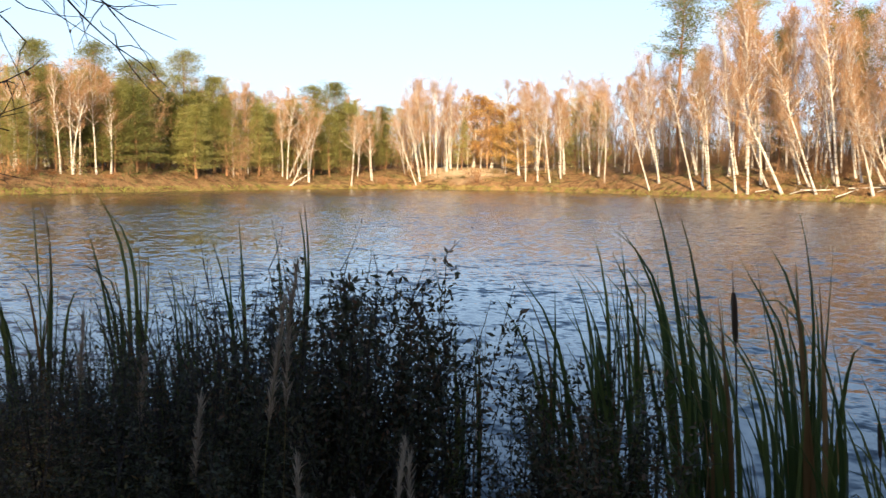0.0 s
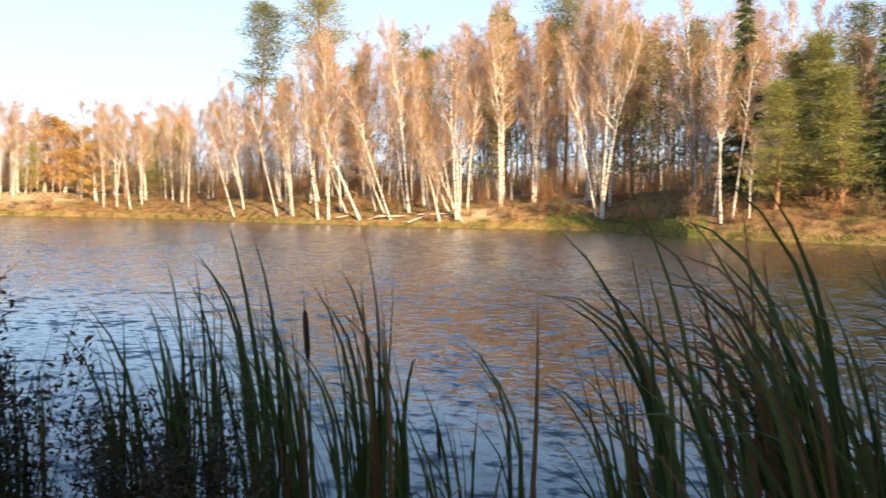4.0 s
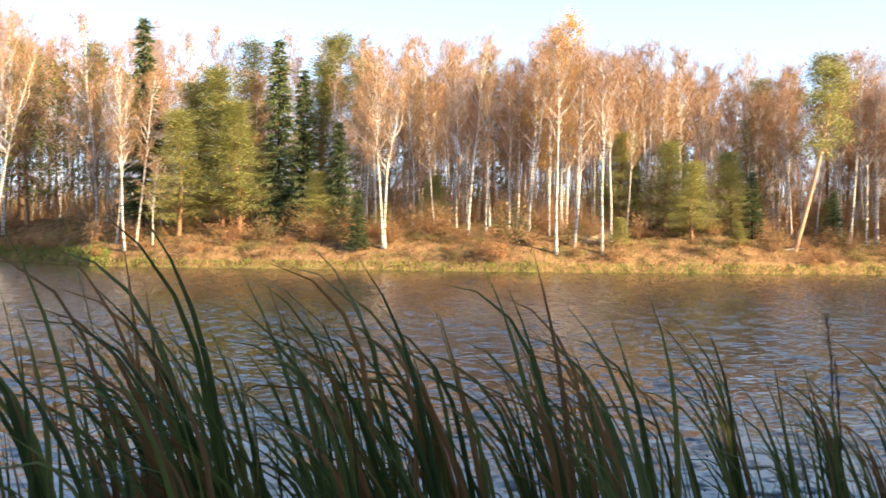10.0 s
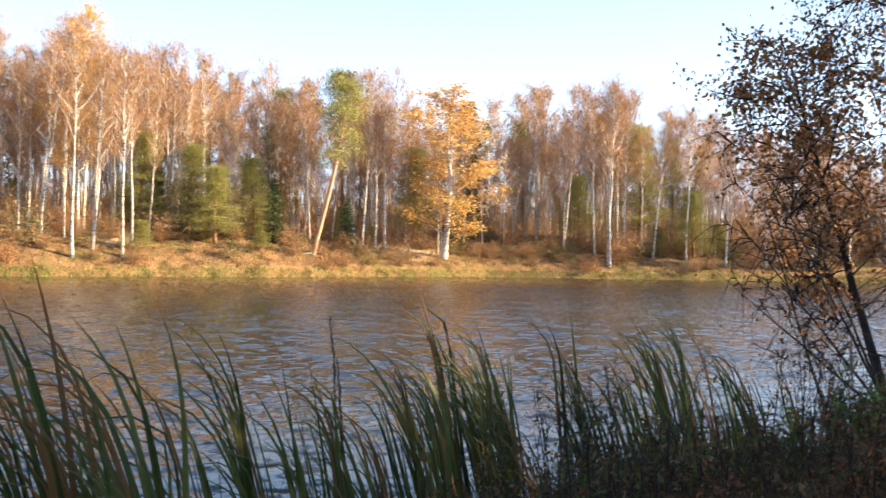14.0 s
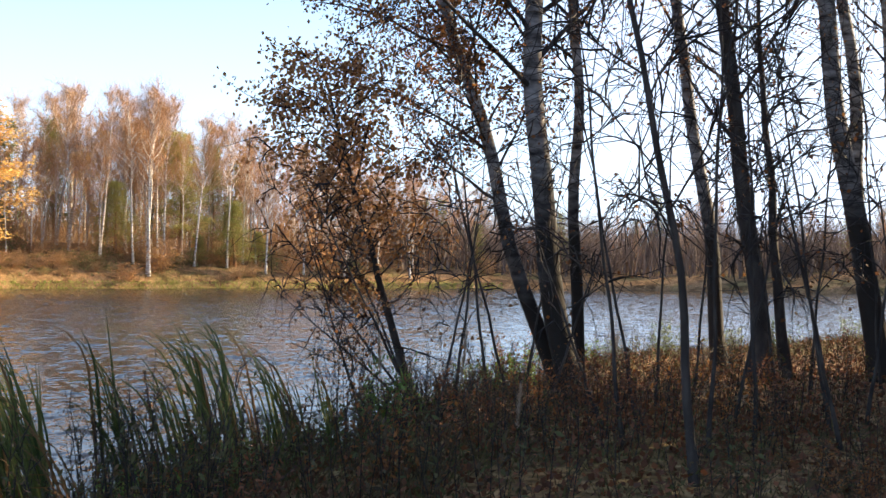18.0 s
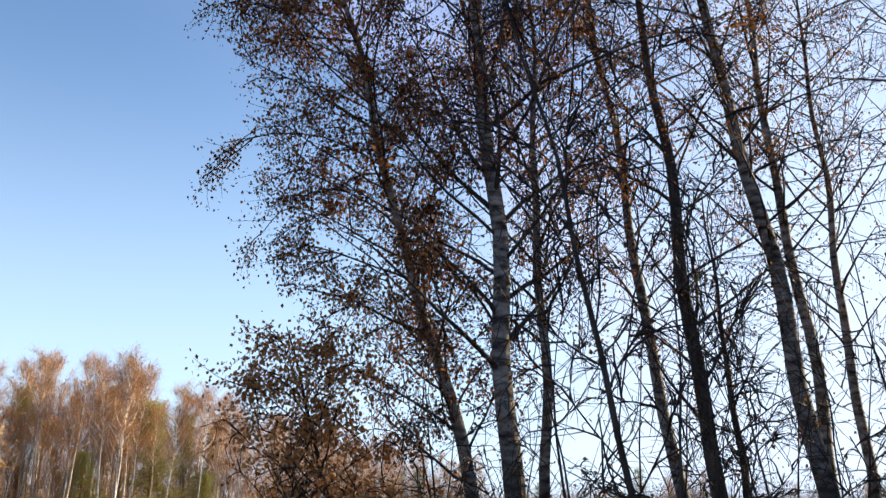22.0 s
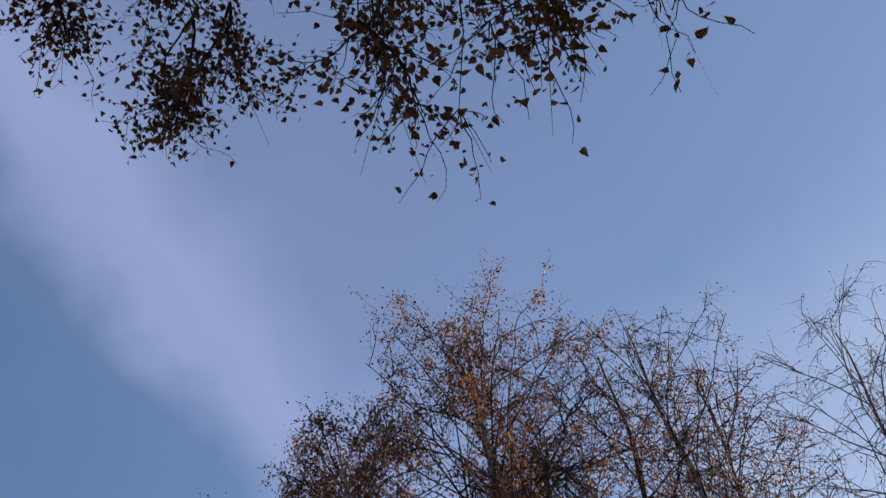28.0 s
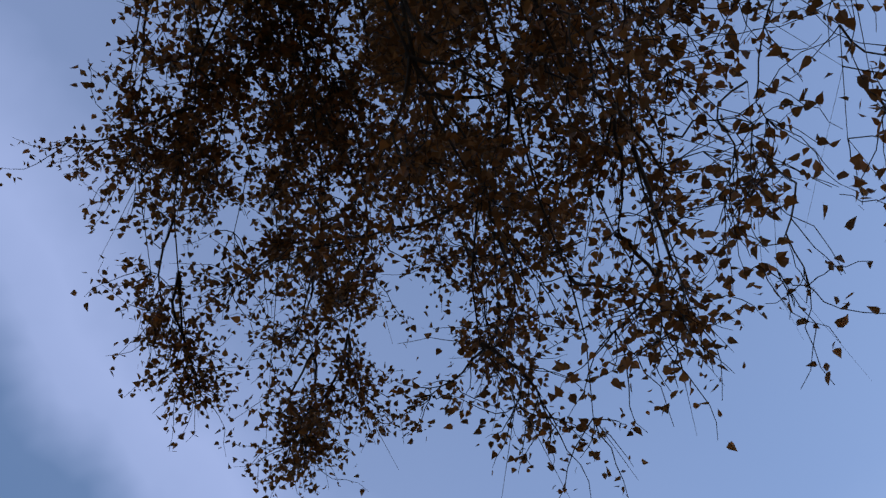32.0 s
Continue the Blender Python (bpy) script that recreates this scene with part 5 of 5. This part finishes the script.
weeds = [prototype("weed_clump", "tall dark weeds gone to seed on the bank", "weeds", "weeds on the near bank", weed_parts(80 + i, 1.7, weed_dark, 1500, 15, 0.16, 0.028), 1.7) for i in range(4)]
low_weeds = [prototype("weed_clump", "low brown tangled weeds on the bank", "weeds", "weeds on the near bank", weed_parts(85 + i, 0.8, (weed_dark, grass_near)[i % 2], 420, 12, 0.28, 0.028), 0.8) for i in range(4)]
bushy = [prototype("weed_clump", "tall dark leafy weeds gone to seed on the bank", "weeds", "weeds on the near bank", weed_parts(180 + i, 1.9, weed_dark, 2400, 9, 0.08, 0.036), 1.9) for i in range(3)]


def up_to(kind, az, d, el):
    """A plant whose tip stands at that angle over the eye's level."""
    plant(kind, az, d, EYE + d * math.tan(radians(el)) - float(ground_height(az, d)), rng=rnd)


for i in range(15):
    up_to(bushy[i % 3], 43.2 + 8.0 * i / 14 + rnd.uniform(-0.3, 0.3), rnd.uniform(4.6, 5.3), (-3.4 if i < 5 else -2.9) - rnd.choice((0.0, 0.6, 2.0, 4.0)))
for i in range(44):
    az = 27.0 + 18 * i / 44
    up_to(weeds[i % 4], az, rnd.uniform(4.0, 5.2), -8.6 + 0.16 * (az - 28) + rnd.uniform(-2.0, 0.6))
for i in range(26):
    az = 27.0 + 16 * i / 26
    up_to(bushy[i % 3], az, rnd.uniform(3.6, 4.4), -12.5 + rnd.uniform(-2.5, 1.0))
for i in range(9):
    up_to(bushy[i % 3], 57.8 + 0.5 * i, rnd.uniform(4.2, 5.0), rnd.choice((-8.0, -10.5, -12.0)) + rnd.uniform(-1, 1))
tangle = Woodland()


def sow(kind, az, d, height):
    tangle.add(kind, tree_matrix(kind, az, d, height, 0, rnd.uniform(0, 6.28)))


for i in range(110):
    az = 28 + 38 * (i + rnd.random()) / 110
    sow(low_weeds[i % 4], az, rnd.uniform(3.6, 4.8), rnd.uniform(0.6, 1.05) * (0.7 if az < 42 or az > 62 else 1.0))
for i in range(26):
    az = 72 + 52 * (i + rnd.random()) / 26
    sow(low_weeds[i % 4], az, rnd.uniform(3.2, 4.0), rnd.uniform(0.35, 0.6))
for i in range(90):
    az = 122 + 42 * (i + rnd.random()) / 90
    sow(low_weeds[i % 4], az, float(near_shore(az)) - rnd.uniform(0.4, 4.0), rnd.choice((rnd.uniform(0.3, 0.6), rnd.uniform(0.6, 1.25))))
for i in range(60):
    az = 156 + 38 * (i + rnd.random()) / 60
    sow(low_weeds[i % 4], az, rnd.uniform(7, 19), rnd.uniform(0.35, 0.85))
tangle.build("low tangled brown weeds covering the near bank", "undergrowth")
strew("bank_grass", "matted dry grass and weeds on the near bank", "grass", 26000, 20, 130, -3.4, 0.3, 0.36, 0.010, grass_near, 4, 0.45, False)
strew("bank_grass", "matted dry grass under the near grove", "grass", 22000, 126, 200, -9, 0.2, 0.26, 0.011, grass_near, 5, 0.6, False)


def fallen_leaves():
    rng = np.random.default_rng(17)
    n = 42000
    az, r = rng.uniform(118, 202, n), rng.uniform(3.0, 22, n)
    keep = r < near_shore(az) - 0.3
    az, r = az[keep], r[keep]
    p = np.stack([r * np.sin(np.radians(az)), r * np.cos(np.radians(az)), ground_height(az, r) + rng.uniform(0.01, 0.10, len(r))], -1)
    soup = Soup()
    soup.leaves(p, 0.07 * rng.uniform(0.6, 1.2, len(r)), rng, 0.0)
    tagged(new("fallen_leaves", soup.build("fallen_leaves", leaf_litter)), "rust-red fallen leaves strewn under the near grove", "leaves", kind="stuff")


fallen_leaves()
strew("reed_litter", "short dead and green reed blades crowding the shallows", "reeds", 7000, 92, 156, -0.4, 1.6, 0.75, 0.016, reed_litter, 21, 0.22, False)
strew("reed_litter", "short dead and green reed blades by the weeds", "reeds", 1500, 54, 82, -0.3, 1.0, 0.6, 0.014, reed_litter, 22, 0.22, False)
strew("bank_grass", "thin dry grass on the floor of the near grove", "grass", 12000, 150, 202, -24, -8, 0.20, 0.011, grass_near, 9, 0.55, False)


# tufts of broad green leaves among the dry weeds by the grove
green_tufts = [prototype("weed_clump", "fresh green leafy weeds by the water", "weeds", "weeds on the near bank", weed_parts(95 + i, 0.8, bush_green, 420, 12, 0.25, 0.06), 0.8) for i in range(2)]
for i in range(56):
    az = 124 + 66 * (i + rnd.random()) / 56
    plant(green_tufts[i % 2], az, float(near_shore(az)) * rnd.uniform(0.72, 0.97), rnd.uniform(0.35, 0.8), rng=rnd)
leafy = [prototype("weed_clump", "bright green broad-leaved weeds by the reeds", "weeds", "weeds on the near bank", weed_parts(195 + i, 0.8, weed_green, 420, 11, 0.22, 0.075), 0.8) for i in range(2)]
for i in range(26):
    az = 126 + 46 * (i + rnd.random()) / 26
    plant(leafy[i % 2], az, float(near_shore(az)) * rnd.uniform(0.70, 0.96), rnd.uniform(0.45, 0.95), rng=rnd)
rust_tufts = [prototype("weed_clump", "rust-brown withered ferns under the trees", "weeds", "weeds on the near bank", weed_parts(97 + i, 0.8, (leaf_near, grass_near, leaf_litter)[i], 420, 14, 0.3, 0.05), 0.8) for i in range(3)]
for i in range(64):
    az = 138 + 56 * (i + rnd.random()) / 64
    plant(rust_tufts[i % 3], az, rnd.uniform(6.0, min(15, float(near_shore(az)) - 0.5)), rnd.uniform(0.4, 0.9), rng=rnd)


def plume_grass(az, d, height, seed, mat=None, label="dry grass stalk with a pale feathery plume"):
    """A single dry grass stalk with a narrow pale plume."""
    rng = np.random.default_rng(seed)
    stalk, head = Soup(), Soup()
    b = limb(rng, (0, 0, 0), (rng.normal() * 0.05, rng.normal() * 0.05, 1), height, 9, 0.0, 0.04)
    stalk.tube(b, np.linspace(0.003, 0.0012, len(b)), 4)
    n = 220
    f = rng.uniform(6.6, 9, n)
    p = np.stack([np.interp(f, np.arange(10), b[:, j]) for j in range(3)], -1)
    way = rng.normal(size=(n, 3)) * 0.012 + np.array([0, 0, 0.045])
    head.slivers(p, way, np.full(n, 0.005), rng)
    ob = empty("plume_grass", label, "grass", "plumed grass stalks on the near bank")
    ob.matrix_world = Matrix.Translation(stand(az, d))
    part("stalk", stalk.build("stalk", grass_dry, True), ob)
    part("plume", head.build("plume", mat or plume_pale), ob, "" if mat else "pale feathery plume")


for i, (az, d, h) in enumerate(((42.2, 3.4, 1.75), (40.0, 3.3, 1.5), (46.6, 3.2, 1.22), (43.8, 3.1, 1.15), (49.6, 3.3, 1.2), (31.5, 4.0, 1.0), (34.0, 3.9, 0.95), (36.5, 3.6, 1.0), (52.5, 3.4, 1.1), (57.0, 3.4, 1.2), (46.0, 3.0, 1.05), (162.0, 6.5, 1.2), (159.0, 7.0, 1.1), (166.0, 6.0, 0.9))):
    plume_grass(az, d, h, 200 + i)
for i, (az, d, h) in enumerate(((131.9, 5.9, 2.1), (132.4, 6.1, 1.9), (146.0, 8.2, 1.5))):
    plume_grass(az, d, h, 240 + i, spike_brown, "tall reed with a drooping dark brown plume")


# ---- overhanging tree above the standing place ----
def overhead_tree():
    rng = np.random.default_rng(90)
    trunk, fine, leaf, limbs = Soup(), Soup(), Soup(), []
    foot = np.array(stand(350, 2.6, 0.1))
    q = np.linspace(0, 1, 14)
    pts = np.stack([0.1 * np.sin(q * 5), -0.9 * q ** 2, q * 11.5], -1)
    trunk.tube(pts, 0.16 * (1 - 0.9 * q) + 0.05 * np.exp(-q * 20), 10)
    # limbs: start height, bearing of the tip, its angle above the eye, its height, twigs, leaves to a twig
    for z0, az, el, zt, twigs, per in ((5.6, 112.5, 58, 6.4, 45, 9), (5.8, 120, 55, 6.5, 60, 9), (5.9, 128, 53, 6.4, 70, 9), (6.1, 135, 51.5, 6.5, 70, 9), (6.2, 141, 51, 6.5, 70, 9), (6.0, 147, 52.5, 6.5, 70, 9), (5.6, 156, 51, 5.4, 55, 7), (5.3, 162, 50.5, 5.3, 65, 7), (5.2, 168, 51, 5.3, 65, 7), (5.2, 174, 52.5, 5.3, 50, 6), (5.2, 178, 54.5, 5.4, 40, 6),
                                       (6.2, 109, 67, 6.6, 50, 9), (6.4, 118, 62, 6.6, 70, 10), (6.4, 127, 60, 6.6, 80, 10), (6.6, 136, 59, 6.6, 80, 10), (6.4, 145, 59.5, 6.6, 70, 10), (6.6, 161, 57, 6.3, 80, 10), (6.2, 169, 57, 6.1, 80, 9), (5.9, 176, 60, 6.0, 60, 8),
                                       (7.2, 118, 68, 7.4, 80, 10), (7.6, 130, 66, 7.4, 100, 11), (7.4, 142, 65, 7.2, 100, 11), (7.2, 152, 64, 7.0, 90, 10), (7.0, 163, 64, 6.9, 110, 10), (6.8, 175, 67, 6.8, 70, 9), (8.4, 150, 74, 8.6, 120, 11), (7.6, 135, 74, 7.8, 110, 11), (7.2, 168, 73, 7.4, 110, 10), (6.8, 115, 73, 7.2, 80, 10), (7.0, 185, 74, 6.9, 60, 8),
                                       (4.4, 182, 57, 5.2, 30, 3), (4.0, 186, 55, 4.9, 34, 3), (3.9, 189, 51.5, 4.8, 34, 3), (3.9, 192, 60, 4.8, 34, 3), (3.8, 197, 57, 4.7, 36, 3), (3.7, 202, 55, 4.65, 36, 3)):
        hd = (zt - 2.75) / math.tan(radians(el))
        start = np.array([np.interp(z0 / 11.5, q, pts[:, j]) for j in range(3)])
        tip = np.array(bearing(az, hd, zt)) + np.array([-0.02, 0.16, 0]) - foot
        mid = (start + tip) / 2 + np.array([0, 0, 0.8])
        t = np.linspace(0, 1, 16)[:, None]
        sway = np.cumsum(rng.normal(size=(16, 3)), 0) * (0.11 if per < 4 else 0.08)
        b = (1 - t) ** 2 * start + 2 * t * (1 - t) * mid + t ** 2 * tip + sway - sway[-1] * t
        wood = Soup()
        wood.tube(b, (0.008 if per < 4 else 0.021) * (1 - np.linspace(0, 0.93, 16)) ** 1.3, 6)
        boughs = [b]
        for s in range(9):
            k = rng.integers(5, 14)
            w = (b[k + 1] - b[k]) / np.linalg.norm(b[k + 1] - b[k]) + rng.normal(size=3) * 0.45
            g = limb(rng, b[k], w / np.linalg.norm(w), rng.uniform(0.3, 0.7) * (0.8 if per < 4 else 1), 9, -0.2, 0.42 if per < 4 else 0.2)
            wood.tube(g, np.linspace(0.0032 if per < 4 else 0.008, 0.0014, len(g)), 4)
            boughs += [g, g]
        limbs.append(wood.build("limb", dark_bark, True))
        for s in range(int(twigs * 2.8)):
            c = boughs[rng.integers(0, len(boughs))]
            k = rng.integers(len(c) // 3, len(c) - 1) if s % 3 else len(c) - 2
            w = (c[k + 1] - c[k]) / np.linalg.norm(c[k + 1] - c[k]) * 0.7 + rng.normal(size=3) * 0.6 - np.array([0, 0, 0.15])
            g = limb(rng, c[k], w / np.linalg.norm(w), rng.uniform(0.12, 0.40), 6, -0.15, 0.28)
            fine.tube(g, np.linspace(0.0018 if per < 4 else 0.0028, 0.001, len(g)), 3)
            n = rng.poisson(per * 1.45)
            if n:
                t2 = rng.uniform(1, 6, n)
                lp = np.stack([np.interp(t2, np.arange(7), g[:, j]) for j in range(3)], -1) + rng.normal(size=(n, 3)) * 0.025
                leaf.broad_leaves(lp, (0.034 if per < 4 else 0.033) * rng.uniform(0.5, 1.25, n), rng, 0.35)
    ob = empty("birch_tree", "birch with rusty leaves hanging over the standing place", "birch tree", "birches of the near grove")
    ob.matrix_world = Matrix.Translation(foot)
    part("trunk", trunk.build("trunk", birch_bark_shaded, True), ob)
    for mesh in limbs:
        part("limb", mesh, ob)
    part("twig_spray", fine.build("twig_spray", twig_shaded, True), ob, kind="stuff")
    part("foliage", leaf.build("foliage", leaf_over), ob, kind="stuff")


overhead_tree()
near_tree(14, 17.0, 6.5, 6.2, 0.06, 0.5, 1.0, 0.22, 0.27, 44, 120, label="bare dark alder leaning over the water", bark=dark_bark, side=1.1, name="alder_tree", category="tree", group="dark trees of the near grove", droop=0.03, subs=8, twigs=6)
# added out of view on the left, to darken the weeds below it
near_tree(15, 8.0, 5.4, 9.5, 0.10, 0.2, 1.0, 0.2, 0.22, 44, 16000, label="unseen birch with rusty leaves added to shade the weedy bank", twigs=4)
# unseen trees added behind the standing place, sunward, to shade bank and grove floor
for i, (az, d, h) in enumerate(((216, 9, 13), (228, 12, 15), (222, 20, 16))):
    near_tree(30 + i, az, d, h, 0.12, -0.3, 1.0, 0.25, 0.17, 26, 5000, label="unseen birch with thin rusty leaves added behind the standing place for shade", subs=5, twigs=4)
# spruces and pines of the same unseen shade screen, not seen growing there
for i, (az, d, h) in enumerate(((212, 10, 13), (220, 8.5, 13), (228, 9, 13), (236, 9, 12), (222, 13, 15), (214, 14, 14.5), (231, 14, 15), (244, 10, 11), (207, 17, 15), (218, 18, 16), (203, 20, 8.5), (210, 15.5, 13))):
    plant((spruces + young_pines)[i % 4], az, d, h, rng=rnd, wide=1.15)


# ---- overhead cables beyond the grove, on a wooden pole ----
pole = empty("utility_pole", "grey wooden pole carrying overhead cables", "pole")
pole.matrix_world = Matrix.Translation(stand(214, 27, 0.3))
shaft, arm = Soup(), Soup()
high = 14.6 - pole.matrix_world.translation.z
shaft.tube([(0, 0, 0), (0, 0, high * 0.5), (0, 0, high)], [0.14, 0.12, 0.10], 10)
arm.tube([(-0.8, 0, high - 0.5), (0, 0, high - 0.48), (0.8, 0, high - 0.5)], [0.05, 0.05, 0.05], 6)
part("shaft", shaft.build("shaft", pine_bark_pale, True), pole)
part("crossarm", arm.build("crossarm", pine_bark_pale, True), pole)
for z in (10.6, 11.6, 12.6, 13.6):
    soup = Soup()
    q = np.linspace(0, 1, 14)
    p0, p1 = np.array(bearing(179.5, 29, z)), np.array(bearing(214, 27, z + 0.3))
    soup.tube(p0 + (p1 - p0) * q[:, None] + np.array([0, 0, -0.35]) * (4 * q * (1 - q))[:, None], np.full(14, 0.018), 5)
    tagged(new("power_cable", soup.build("power_cable", dark_bark, True)), "thin black overhead cable strung behind the grove", "cable", "overhead cables")
